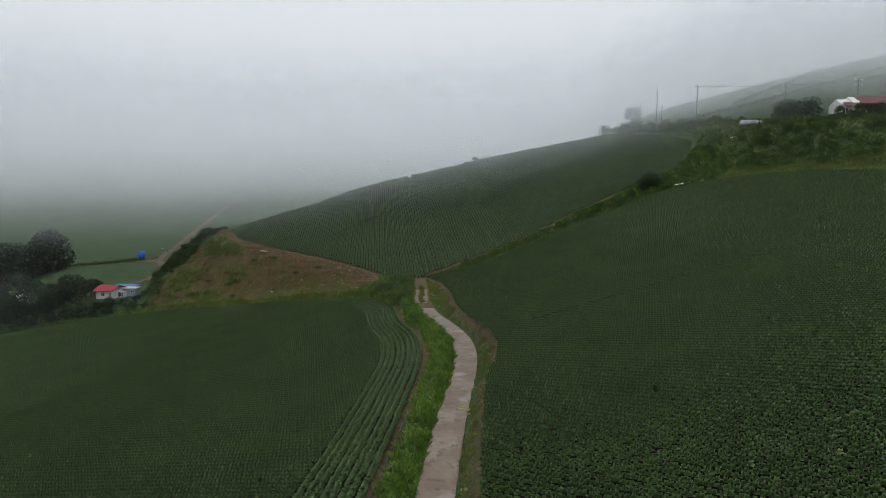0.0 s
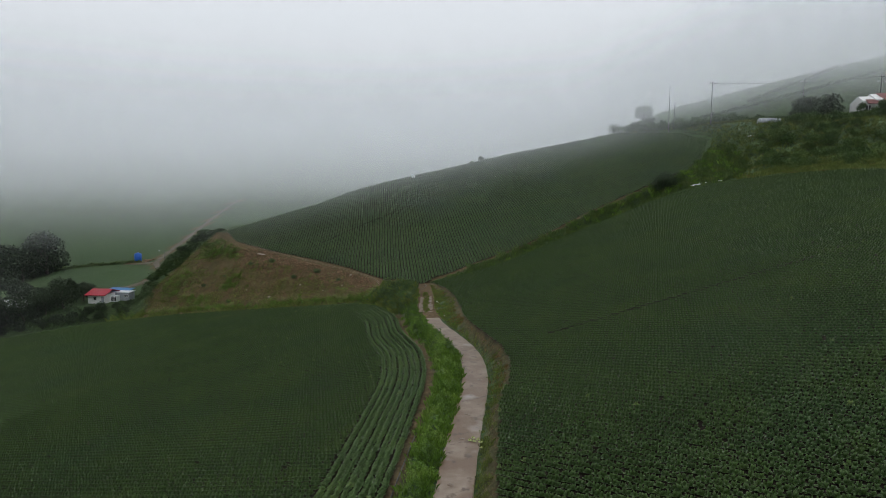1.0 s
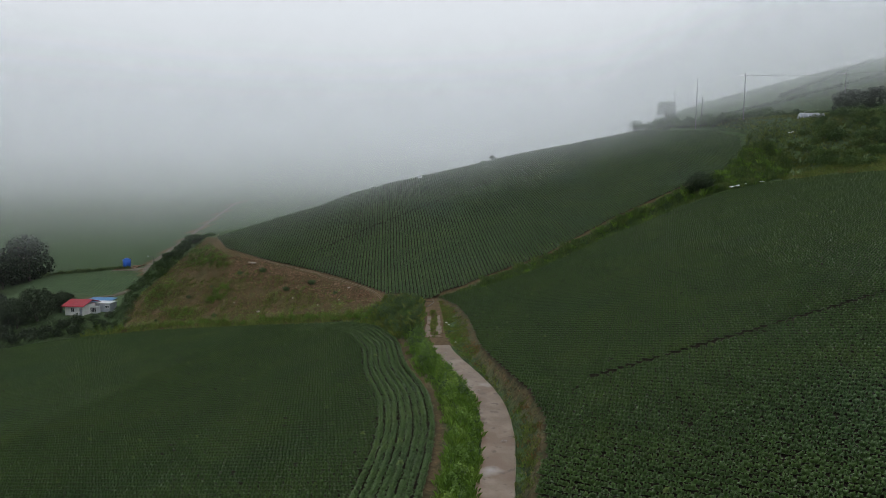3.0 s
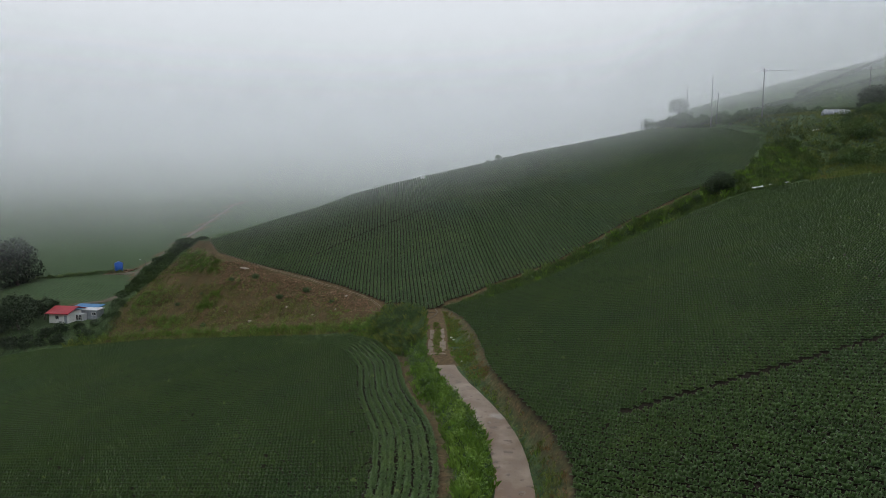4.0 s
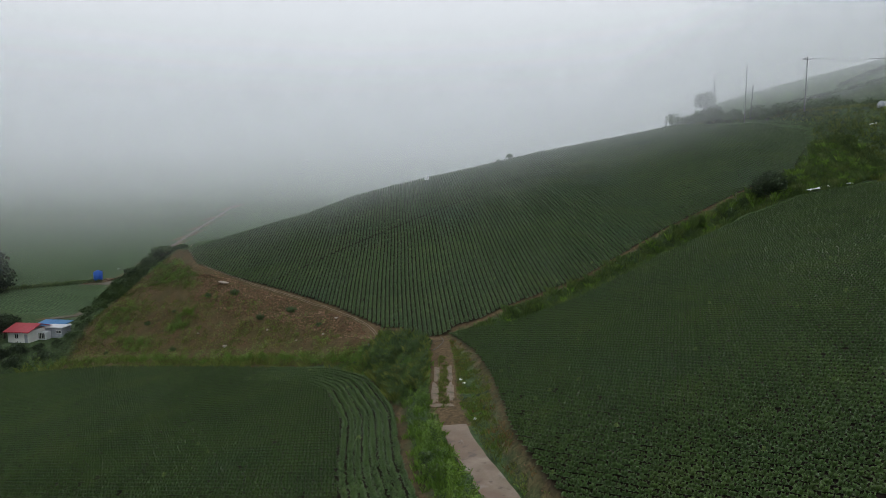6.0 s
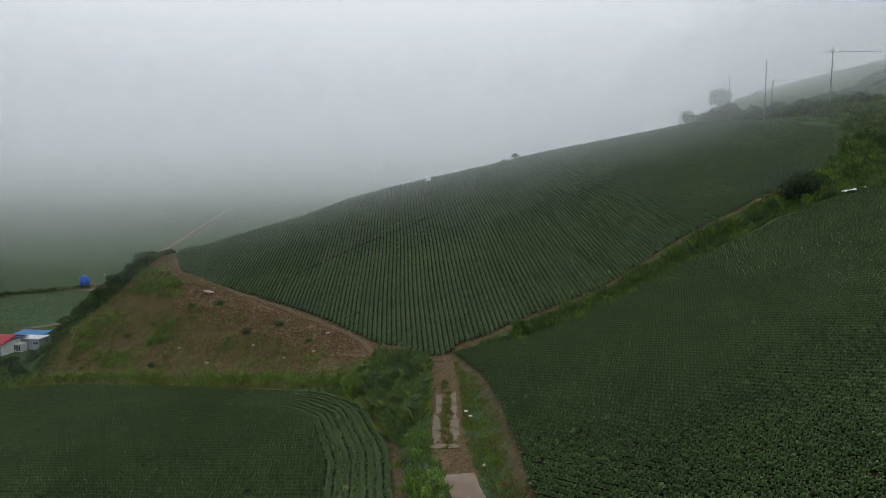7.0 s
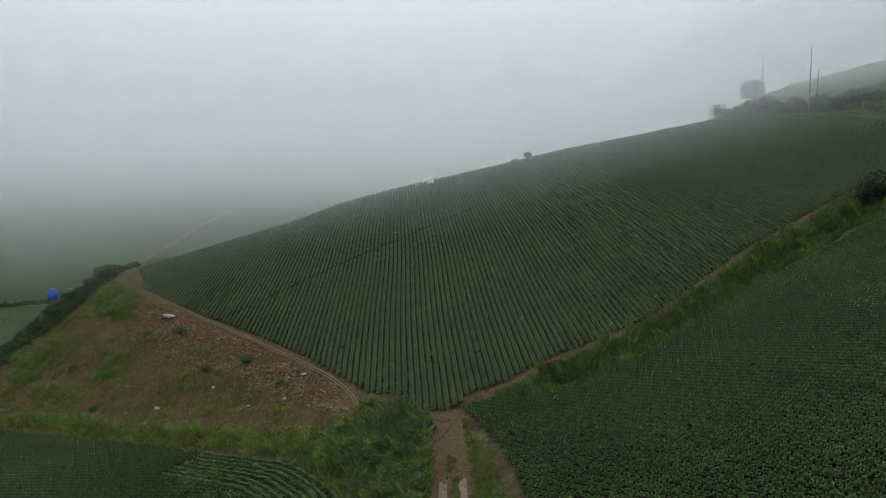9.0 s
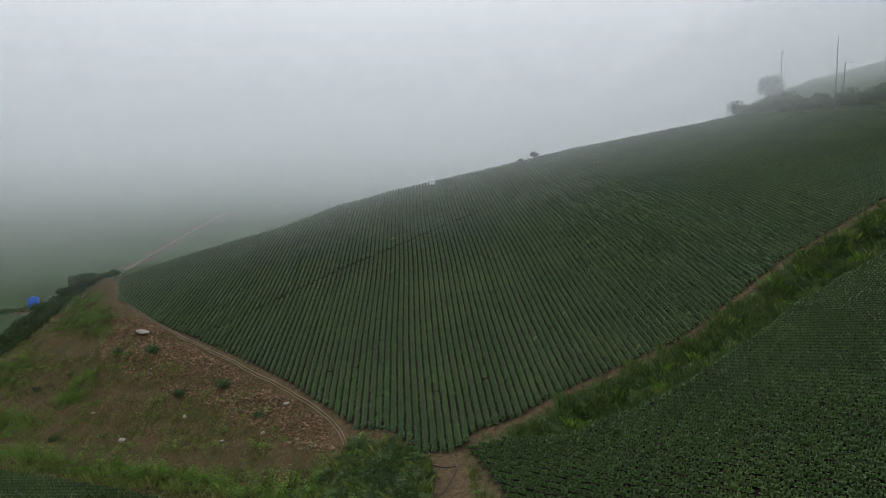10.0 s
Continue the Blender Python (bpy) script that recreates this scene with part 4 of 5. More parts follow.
# shrubs at the head of the lane, in the gully and on the slope
s1 = shrub(at(-11, 137.5), 2.6, 3.4, 1900, 0.105, LEAF_DARK, 1, "dark leafy shrub at the head of the lane", "shrubs by the lane")
spread(s1, [(-12.8, 140), (-13.2, 135.2), (-9.5, 134.5), (-12.2, 132.4), (-15.5, 139.5)], 0.6, 1.0, 3)
s2 = shrub(at(-8.4, 139.5), 1.9, 2.8, 1500, 0.10, LEAF_MID, 2, "fresh green leafy shrub at the head of the lane", "shrubs by the lane")
spread(s2, [(-7.6, 136), (-10.2, 141.6), (-8.2, 131.5), (-9.3, 128), (-10.4, 124.6)], 0.5, 0.95, 4)
shrub(at(57.2, 176.2), 6.2, 6.8, 3000, 0.2, LEAF_DEEP, 5, "round dark green bush between the fields")
s3 = shrub(at(48.5, 172.8), 2.2, 3.4, 1300, 0.13, LEAF_DARK, 6, "low dark bush in the gully", "gully bushes")
spread(s3, [(40, 167), (32, 160.5), (62, 181), (66, 182.5), (20, 150.2), (25, 154.5), (12, 144.6), (15.5, 147), (10, 144.2), (29, 158), (36, 164.2), (44, 169.6), (18, 148.6), (22.5, 152.2), (13.5, 146.2), (24, 153.6), (34, 163), (38.5, 166.2), (52, 175.6)], 0.45, 0.85, 5)
s4 = shrub(at(-75.5, 203.5), 2.5, 4.6, 1300, 0.22, LEAF_DARK, 7, "dark shrub on the shoulder of the slope", "shoulder shrubs")
spread(s4, [(-77, 205.5), (-79.5, 207.5), (-76, 207), (-82, 209), (-78, 202), (-80.5, 199.5), (-82, 196)], 0.55, 0.8, 6)
s4b = shrub(at(-82, 200), 1.5, 2.6, 420, 0.18, LEAF_DARK, 9, "low dark bush on the shoulder of the slope", "shoulder shrubs")
spread(s4b, [(-84, 204), (-86, 198), (-90, 193), (-86, 188), (-84, 181), (-88, 184), (-80, 197), (-82, 192), (-84, 187), (-81, 187), (-83, 183), (-90, 200), (-88, 190), (-91, 196), (-79, 193), (-77, 198)], 0.5, 1.0, 16)
s5 = shrub(at(-46, 170.8), 1.3, 1.9, 420, 0.14, LEAF_DARK, 8, "small dark bush on the earth slope", "slope bushes")
spread(s5, [(-52.5, 174.0), (-32, 159.5), (-25.5, 152.5), (-38, 161), (-60, 175), (-66, 176), (-55, 163), (-72, 171)], 0.5, 1.0, 7)

w1 = shrub(at(-30, 146.5), 1.5, 1.5, 620, 0.075, GRASS, 81, "bushy yellow-green weed clump at the foot of the slope", "weed clumps", "weed_clump")
gc = np.random.default_rng(17)
foot = [(-66, 164.6), (-41.2, 151.4), (-31.8, 146.0), (-21, 140.2), (-16, 136)]
foot_places = []
for (ax, ay), (bx, by), n_ in zip(foot, foot[1:], (17, 9, 9, 4)):
    foot_places += [(ax + (bx - ax) * u + gc.uniform(-0.4, 0.4), ay + (by - ay) * u + gc.uniform(-0.5, 1.6)) for u in gc.random(n_)]
spread(w1, foot_places, 0.55, 1.0, 21)
w2 = shrub(at(-8.6, 126.5), 1.6, 1.9, 800, 0.075, LEAF_FRESH, 82, "fresh green weed clump on the lane bank", "weed clumps", "weed_clump")
spread(w2, [(-7.2, 129.6), (-9.6, 131), (-7.9, 134), (-8.0, 122), (-6.9, 118), (-10.8, 128.6), (-6.9, 125.6), (-12.4, 137.6), (-6.0, 113.4), (-9.2, 138)], 0.5, 0.95, 22)
w3 = shrub(at(14.5, 147.2), 1.5, 2.0, 800, 0.08, GRASS, 83, "bright arching weed clump in the gully", "weed clumps", "weed_clump")
spread(w3, [(8.6, 144.6), (11.6, 145.6), (17.4, 149.6), (21.2, 151.9), (25.8, 155.2), (28.0, 157.6), (33.0, 161.8), (37.2, 165.4), (42.2, 168.8), (46.5, 171.4), (6.0, 144.2), (19.4, 150.6), (30.6, 159.6), (55, 178)], 0.5, 0.95, 23)

# scrub of the terrace bank
b1 = shrub(at(92, 182), 3.4, 5.4, 760, 0.2, LEAF_MID, 21, "dense dark green bush on the terrace bank", "terrace bank bushes")
b2 = shrub(at(100, 176), 2.8, 4.6, 700, 0.2, GULLY, 22, "olive green bush on the terrace bank", "terrace bank bushes")
gb = np.random.default_rng(31)
bank_places = [(px, py) for px, py in zip(gb.uniform(78, 138, 300), gb.uniform(132, 206, 300)) if float(depth_in(RIGHT, np.array([px]), np.array([py]))[0]) < -5 - 0.04 * max(0, py - 150) * 2 and px > 0.47 * py - 2 and not (94 < px < 101 and 198 < py < 207) and not (118 < px and 198 < py)]
spread(b1, bank_places[::2], 0.5, 0.95, 8)
spread(b2, bank_places[1::2], 0.5, 1.0, 9)
top_places = [(66, 260), (70, 259.5), (73, 257), (76, 254), (78, 250), (80.5, 246.5), (83, 243), (85, 239), (86.5, 234), (88, 229.5), (91, 226), (95, 224), (84, 236), (81, 251), (79, 257), (85.5, 246), (89, 240), (76, 262), (72, 264), (98, 222), (102, 220)]
spread(b1, top_places, 0.8, 1.3, 10)
tree(at(82.0, 277, 0, -2.0), 8.6, 8.0, 2600, 0.32, LEAF_DARK, 41, "solitary round tree standing in the fog", crown_low=0.1)

# trees by the houses
t1 = tree(at(119.5, 211), 7.5, 8.5, 2400, 0.28, LEAF_DEEP, 42, "dark broad-crowned tree beside the terrace house", group="house trees", crown_low=0.05)
spread(t1, [(112.5, 213.5), (116, 217)], 0.7, 0.95, 11)
t2 = tree(at(129.2, 199.5), 5.4, 3.6, 1300, 0.2, LEAF_DARK, 43, "small dark conifer in front of the white house", lean=0.0, crown_low=0.05)
spread(t2, [(126.6, 199.6), (131.8, 198.8), (124.2, 202.4), (134.6, 199.4)], 0.5, 0.85, 19)
tree(at(137.5, 200.5), 6.2, 5.0, 500, 0.2, LEAF_DARK, 44, "thin bare-branched tree before the brick wing", crown_low=0.3)
t3 = tree(at(-108.5, 182.6), 8.2, 8.2, 3000, 0.25, LEAF_DEEP, 45, "dark broad tree leaning over the valley house", lean=-1.0, group="valley trees", crown_low=0.12)
spread(t3, [(-111, 184), (-113.5, 178.5), (-119.5, 177), (-126, 178.5), (-117, 187), (-131, 183), (-109, 193), (-124, 188), (-111.5, 179.0), (-135, 178), (-128, 190), (-115, 196), (-141, 186), (-121, 174.5), (-127, 173.6), (-114, 181), (-133, 174)], 0.5, 0.82, 12)
spread(t3, [(-120.5, 175.6), (-124.6, 175.2), (-129, 176.4), (-116.4, 177.2)], 0.8, 0.95, 24)
s6 = shrub(at(-99.5, 178.8), 2.4, 3.8, 700, 0.22, LEAF_DEEP, 46, "dark garden shrub beside the valley house", "valley shrubs")
spread(s6, [(-103, 177), (-96.5, 180), (-93.5, 182.5), (-91.5, 186), (-95, 176.5), (-107, 176.2), (-90, 178.5), (-89, 182), (-111, 175.5), (-116, 174.8), (-122, 174.5), (-105, 175), (-99, 175.6), (-113, 177.5), (-126, 175.5), (-119, 175.8), (-131, 176), (-94, 174.4), (-87, 174), (-101.5, 174.2), (-109, 173.8), (-114.5, 172.8), (-119, 172.2), (-124, 171.6), (-129, 171.4), (-134, 172.5), (-140, 173), (-146, 172)], 0.6, 1.1, 13)
f1 = tree(at(-166, 236), 12.0, 12.0, 1500, 0.55, LEAF_DEEP, 47, "tall dark woodland tree fading into the fog", group="woodland", crown_low=0.0)
gw = np.random.default_rng(51)
spread(f1, list(zip(gw.uniform(-222, -152, 46), gw.uniform(212, 250, 46))), 0.7, 1.15, 14)


# ---- built things: materials ----
WHITE_WALL = material("white_render", [(0.3, (0.62, 0.62, 0.60)), (0.7, (0.78, 0.78, 0.76))], scale=0.8, rough=0.8, bump=0.1, bump_scale=20)
BRICK = material("brown_brick", [(0.3, (0.16, 0.10, 0.075)), (0.7, (0.26, 0.17, 0.13))], scale=2.0, rough=0.9, bump=0.3, bump_scale=10)
RED_ROOF = material("red_metal_roof", [(0.3, (0.25, 0.018, 0.030)), (0.7, (0.34, 0.032, 0.045))], scale=0.7, rough=0.5, bump=0.1)
DULL_RED = material("faded_red_tile", [(0.3, (0.13, 0.055, 0.052)), (0.7, (0.20, 0.095, 0.085))], scale=1.0, rough=0.8, bump=0.3)
BLUE_ROOF = material("blue_metal_roof", [(0.3, (0.03, 0.13, 0.30)), (0.7, (0.05, 0.19, 0.40))], scale=0.7, rough=0.5, bump=0.1)
BLUE_PLASTIC = material("blue_plastic", [(0.3, (0.015, 0.09, 0.42)), (0.7, (0.025, 0.13, 0.52))], scale=1.0, rough=0.45, bump=0.05)
GREY_METAL = material("grey_sheet_metal", [(0.3, (0.22, 0.24, 0.27)), (0.7, (0.34, 0.36, 0.39))], scale=0.9, rough=0.5, bump=0.1)
PALE_METAL = material("pale_sheet_metal", [(0.3, (0.45, 0.47, 0.49)), (0.7, (0.62, 0.64, 0.66))], scale=0.6, rough=0.5, bump=0.1)
GLASS_DARK = material("window_glass", [(0.3, (0.03, 0.035, 0.04)), (0.7, (0.06, 0.065, 0.07))], scale=1.0, rough=0.12, bump=0, spec=0.6)
PLASTIC_FILM = material("white_plastic_film", [(0.3, (0.60, 0.62, 0.62)), (0.7, (0.80, 0.81, 0.80))], scale=0.9, rough=0.45, bump=0.3, bump_scale=4)
POLE_CONCRETE = material("pole_concrete", [(0.3, (0.11, 0.11, 0.105)), (0.7, (0.18, 0.175, 0.17))], scale=2.0, rough=0.9, bump=0.2)
DARK_METAL = material("dark_metal", [(0.3, (0.05, 0.05, 0.05)), (0.7, (0.10, 0.10, 0.10))], scale=3.0, rough=0.6, bump=0)
STONE = material("broken_stone", [(0.3, (0.095, 0.053, 0.030)), (0.55, (0.155, 0.096, 0.058)), (0.8, (0.240, 0.170, 0.115))], scale=0.6, rough=0.9, bump=0.4, bump_scale=8, random_per=("island", 0.45))
PALE_STONE = material("pale_stone", [(0.3, (0.24, 0.21, 0.18)), (0.7, (0.38, 0.34, 0.30))], scale=2.0, rough=0.9, bump=0.4, bump_scale=8)
PIPE = material("weathered_pipe", [(0.3, (0.17, 0.128, 0.092)), (0.7, (0.29, 0.235, 0.18))], scale=0.7, rough=0.6, bump=0.1)
BLACK_PLASTIC = material("black_plastic", [(0.3, (0.018, 0.018, 0.022)), (0.7, (0.04, 0.042, 0.05))], scale=1.0, rough=0.35, bump=0.2)
PALE_LEAF = material("cut_cabbage_leaf", [(0.3, (0.22, 0.28, 0.08)), (0.7, (0.45, 0.46, 0.20))], scale=3.0, rough=0.6, bump=0.2)
RUT = material("rut_concrete", [(0.3, (0.115, 0.080, 0.052)), (0.7, (0.215, 0.162, 0.115))], scale=1.1, rough=0.6, bump=0.5, bump_scale=6, spots=((0.075, 0.062, 0.030), 0.9, 0.52, 0.62))
MUD = material("wet_mud", [(0.3, (0.085, 0.054, 0.034)), (0.7, (0.150, 0.104, 0.070))], scale=1.5, rough=0.35, bump=0.5, bump_scale=9)


# ---- utility poles and wires ----
def utility_pole(x, y, base, top, arms=1, label="grey concrete utility pole with a crossarm", lean=0.0):
    p = empty("utility_pole", pose(x, y, base, 0, lean, 0), label, "utility pole", "utility poles")
    h = top - base
    part("pole", rod((0, 0, -1.5), (0, 0, h), 0.19, 0.11, 10), POLE_CONCRETE, p)
    for k in range(arms):
        z = h - 0.9 - 1.6 * k
        arm = part("crossarm", box(-1.2, 1.2, -0.06, 0.06, z - 0.06, z + 0.06), DARK_METAL, p, "dark steel crossarm")
        for dx in (-1.1, -0.55, 1.1):
            part("insulator", rod((dx, 0, z + 0.05), (dx, 0, z + 0.42), 0.09, 0.05, 6), WHITE_WALL, arm, "white porcelain insulator")
    return p


utility_pole(88.8, 225.6, h_at(88.8, 225.6), 54.6)
utility_pole(118.3, 223.5, h_at(118.3, 223.5), 54.7, 1)
utility_pole(133.7, 208.3, h_at(133.7, 208.3), 54.2, 2, "grey concrete utility pole beside the white house")
utility_pole(86.2, 281, h_at(86.2, 281) - 1.0, 60.0, 2, "utility pole half lost in the fog")
post = empty("post", pose(80.3, 242, h_at(80.3, 242)), "tall plain grey pole on the terrace bank", "pole")
part("shaft", rod((0, 0, -1.0), (0, 0, 55.0 - h_at(80.3, 242)), 0.16, 0.10, 9), POLE_CONCRETE, post)
part("cap", rod((0, 0, 55.0 - h_at(80.3, 242)), (0, 0, 55.15 - h_at(80.3, 242)), 0.12, 0.05, 9), DARK_METAL, post)
post = empty("post", pose(82.2, 242.6, h_at(82.2, 242.6), 0, 2, 0), "short dark wooden post on the terrace bank", "pole")
part("shaft", rod((0, 0, -1.0), (0, 0, 49.4 - h_at(82.2, 242.6)), 0.15, 0.12, 8), DARK_METAL, post)
part("cap", rod((0, 0, 49.4 - h_at(82.2, 242.6)), (0, 0, 49.5 - h_at(82.2, 242.6)), 0.16, 0.1, 8), DARK_METAL, post)


def wire(points, sag, radius, mat, name, label):
    cu = bpy.data.curves.new(name, "CURVE")
    cu.dimensions, cu.bevel_depth, cu.bevel_resolution = "3D", radius, 1
    for a, b in points:
        sp = cu.splines.new("POLY")
        sp.points.add(12)
        for i in range(13):
            u = i / 12
            p = Vector(a).lerp(Vector(b), u)
            sp.points[i].co = (p.x, p.y, p.z - sag * 4 * u * (1 - u), 1)
    cu.materials.append(mat)
    return tagged(new(name, cu), label, "wire")


for dx in (-1.1, 1.1):
    wire([((88.8 + dx, 225.6, 54.0), (118.3 + dx, 223.5, 54.1))], 0.5, 0.028, DARK_METAL, "power_line", "thin dark power line between utility poles")
    wire([((118.3 + dx, 223.5, 54.1), (133.7 + dx, 208.3, 53.6))], 0.4, 0.028, DARK_METAL, "power_line", "thin dark power line to the house pole")
    wire([((133.7 + dx, 208.3, 53.6), (190 + dx, 214, 66))], 0.8, 0.03, DARK_METAL, "power_line", "thin dark power line running uphill")
wire([((82.2, 242.6, 49.2), (150, 262, 62))], 1.2, 0.03, DARK_METAL, "power_line", "thin dark power line from the wooden post")
wire([((88.8, 225.6, 54.2), (86.2, 281, 59.4))], 0.8, 0.025, DARK_METAL, "power_line", "thin dark power line running into the fog")


# ---- houses ----
def window(parent, x0, x1, y, z0, z1, frame_mat, bars=1, side="y"):
    """A window proud of a wall that faces -y, with frame and pane."""
    bm = bmesh.new()
    for a in ((x0 - 0.06, x1 + 0.06, y - 0.05, y + 0.02, z0 - 0.08, z0), (x0 - 0.06, x1 + 0.06, y - 0.05, y + 0.02, z1, z1 + 0.06),
              (x0 - 0.06, x0, y - 0.05, y + 0.02, z0, z1), (x1, x1 + 0.06, y - 0.05, y + 0.02, z0, z1)):
        box(*a, bm=bm)
    for i in range(bars):
        c = x0 + (x1 - x0) * (i + 1) / (bars + 1)
        box(c - 0.025, c + 0.025, y - 0.04, y + 0.02, z0, z1, bm=bm)
    w = part("window", bm, frame_mat, parent, "white-framed window")
    part("pane", box(x0, x1, y - 0.012, y + 0.004, z0, z1), GLASS_DARK, w, "dark glass pane")
    return w


z0 = 40.9
house = empty("house", pose(125.7, 204.0, z0, 0, 0, -6), "white rendered farmhouse with faded red roofs and a brown brick wing", "house")
bm = prism([(0, -1.5), (0, 4.6), (3.0, 6.2), (7.5, 4.4), (7.5, -1.5)], 0, 3.6)
part("side_wall", bm, WHITE_WALL, house, "white rendered wall with a sloping top")
part("main_wall", prism([(-0.4, -1.5), (-0.4, 4.9), (3.6, 7.0), (7.8, 4.6), (7.8, -1.5)], 3.6, 5.8), WHITE_WALL, house, "tall white rendered gable block")
part("porch_roof", prism([(-1.6, 3.5), (-1.6, 3.7), (0.1, 5.0), (0.1, 4.8)], 0.8, 4.2), DULL_RED, house, "faded red porch roof")
part("porch_post", rod((1.0, -1.4, -1.4), (1.0, -1.4, 3.5), 0.08, 0.08, 8), WHITE_WALL, house)
part("porch_post", rod((4.0, -1.4, -1.4), (4.0, -1.4, 3.5), 0.08, 0.08, 8), WHITE_WALL, house)
part("wing_wall", prism([(0.2, -1.5), (0.2, 4.6), (7.4, 4.6), (7.4, -1.5)], 5.8, 16.8), BRICK, house, "brown brick wing wall")
part("wing_roof", prism([(-0.5, 4.4), (-0.5, 4.7), (3.7, 7.3), (8.2, 4.7), (8.2, 4.4), (3.7, 7.0)], 5.5, 17.4), DULL_RED, house, "faded red tiled roof")
window(house, 0.9, 2.3, 0.0, 1.6, 3.2, WHITE_WALL)
window(house, 4.3, 5.3, -0.4, 1.8, 3.6, WHITE_WALL)
window(house, 14.2, 15.4, 0.2, 1.8, 3.1, WHITE_WALL)
window(house, 8.0, 9.4, 0.2, 1.6, 2.9, WHITE_WALL)
rail = part("railing", box(-4.2, 0.4, -2.1, -2.04, 0.7, 0.78), PALE_METAL, house, "pale balcony railing")
for i in range(9):
    part("baluster", rod((-4.1 + 0.55 * i, -2.07, -0.4), (-4.1 + 0.55 * i, -2.07, 0.7), 0.03, 0.03, 6), PALE_METAL, rail)

shed = empty("polytunnel", pose(97.2, 203, h_at(97.2, 203)), "low grey plastic-covered tunnel on the terrace", "shed")
bm = bmesh.new()
prism([(1.6 * math.cos(a), 1.5 * math.sin(a)) for a in np.linspace(0, math.pi, 11)], -3.0, 3.0, bm)
part("cover", bm, GREY_METAL, shed, "grey plastic cover", True)
for i in range(5):
    part("hoop", prism([(1.64 * math.cos(a), 1.54 * math.sin(a)) for a in np.linspace(0, math.pi, 11)], -2.9 + 1.45 * i - 0.04, -2.9 + 1.45 * i + 0.04), PALE_METAL, shed)

car = empty("car", pose(123.8, 200.4, h_at(123.8, 200.4), 0, 0, 8), "white car parked below the house", "car")
part("body", prism([(-0.8, 0.3), (-0.8, 0.85), (0.8, 0.85), (0.8, 0.3)], -2.0, 2.0), WHITE_WALL, car)
part("cabin", prism([(-0.72, 0.85), (-0.6, 1.45), (0.6, 1.45), (0.72, 0.85)], -1.3, 1.1), GLASS_DARK, car, "dark glazed cabin")
part("roof", box(-1.1, 0.9, -0.6, 0.6, 1.45, 1.5), WHITE_WALL, car)
for dx in (-1.3, 1.3):
    for dy in (-0.78, 0.78):
        part("wheel", rod((dx, dy - 0.1, 0.32), (dx, dy + 0.1, 0.32), 0.32, 0.32, 12), BLACK_PLASTIC, car, "black tyre")


def lump(radius, squash, seed, rough=0.25, level=2):
    bm = bmesh.new()
    bmesh.ops.create_icosphere(bm, subdivisions=level, radius=radius)
    g = np.random.default_rng(seed)
    ph = g.uniform(0, 6, 3)
    for v in bm.verts:
        k = 1 + rough * math.sin(3 / radius * v.co.x + ph[0]) * math.sin(3 / radius * v.co.y + ph[1]) + rough * 0.6 * math.sin(4 / radius * v.co.z + ph[2])
        v.co = Vector((v.co.x * k, v.co.y * k, v.co.z * k * squash))
    return bm


def single(name, bm, mat, m, label, category, smooth=False, group=""):
    ob = part(name, bm, mat, None, "", smooth)
    ob.matrix_basis = m
    return tagged(ob, label, category, group)


single("white_sack", lump(0.9, 0.9, 3), PLASTIC_FILM, at(111, 206.5, 0, 0.7), "bulging white sack on the terrace", "sack", True)
single("white_sack", lump(0.7, 0.7, 8), PLASTIC_FILM, at(107, 215.5, 30, 0.5), "small white sack beside the terrace track", "sack", True)


def sheet_heap(x, y, length, width, seed, label):
    """A crumpled plastic sheet lying on the ground."""
    n, k = 18, 7
    g = np.random.default_rng(seed)
    v = []
    for i in range(n):
        for j in range(k):
            u, w = (i / (n - 1) - 0.5) * length, (j / (k - 1) - 0.5) * width * (0.6 + 0.5 * math.sin(i * 0.9 + seed))
            v.append((u, w + 0.3 * math.sin(i * 0.7), 0.12 + 0.22 * abs(math.sin(i * 1.3 + j * 0.8 + seed)) * math.cos(math.pi * (j / (k - 1) - 0.5)) + 0.05 * g.random()))
    f = [(i * k + j, i * k + j + 1, (i + 1) * k + j + 1, (i + 1) * k + j) for i in range(n - 1) for j in range(k - 1)]
    me = mesh_from("plastic_sheet", v, f, PLASTIC_FILM, True)
    ob = new("plastic_sheet", me)
    ob.matrix_basis = pose(x, y, h_at(x, y) + 0.25, 0, -12, 8)
    return tagged(ob, label, "plastic sheet")


sheet_heap(66.0, 175.3, 4.2, 1.4, 1, "crumpled white plastic sheet at the field edge")
sheet_heap(70.6, 172.6, 1.6, 0.8, 2, "small scrap of white plastic at the field edge")
sheet_heap(88.5, 196, 1.4, 1.0, 4, "scrap of white plastic on the bank")
single("feed_box", box(-0.7, 0.7, -0.5, 0.5, 0, 1.1, 0.05), PLASTIC_FILM, at(-12.6, 239.2, 10), "white plastic box at the top of the field", "box")
s7 = shrub(at(12.5, 252.5), 2.0, 2.4, 500, 0.2, LEAF_DARK, 61, "small dark bush on the misty ridge", "ridge bushes")
spread(s7, [(15.5, 253.5), (18.5, 254.6), (9.0, 251)], 0.45, 0.7, 16)

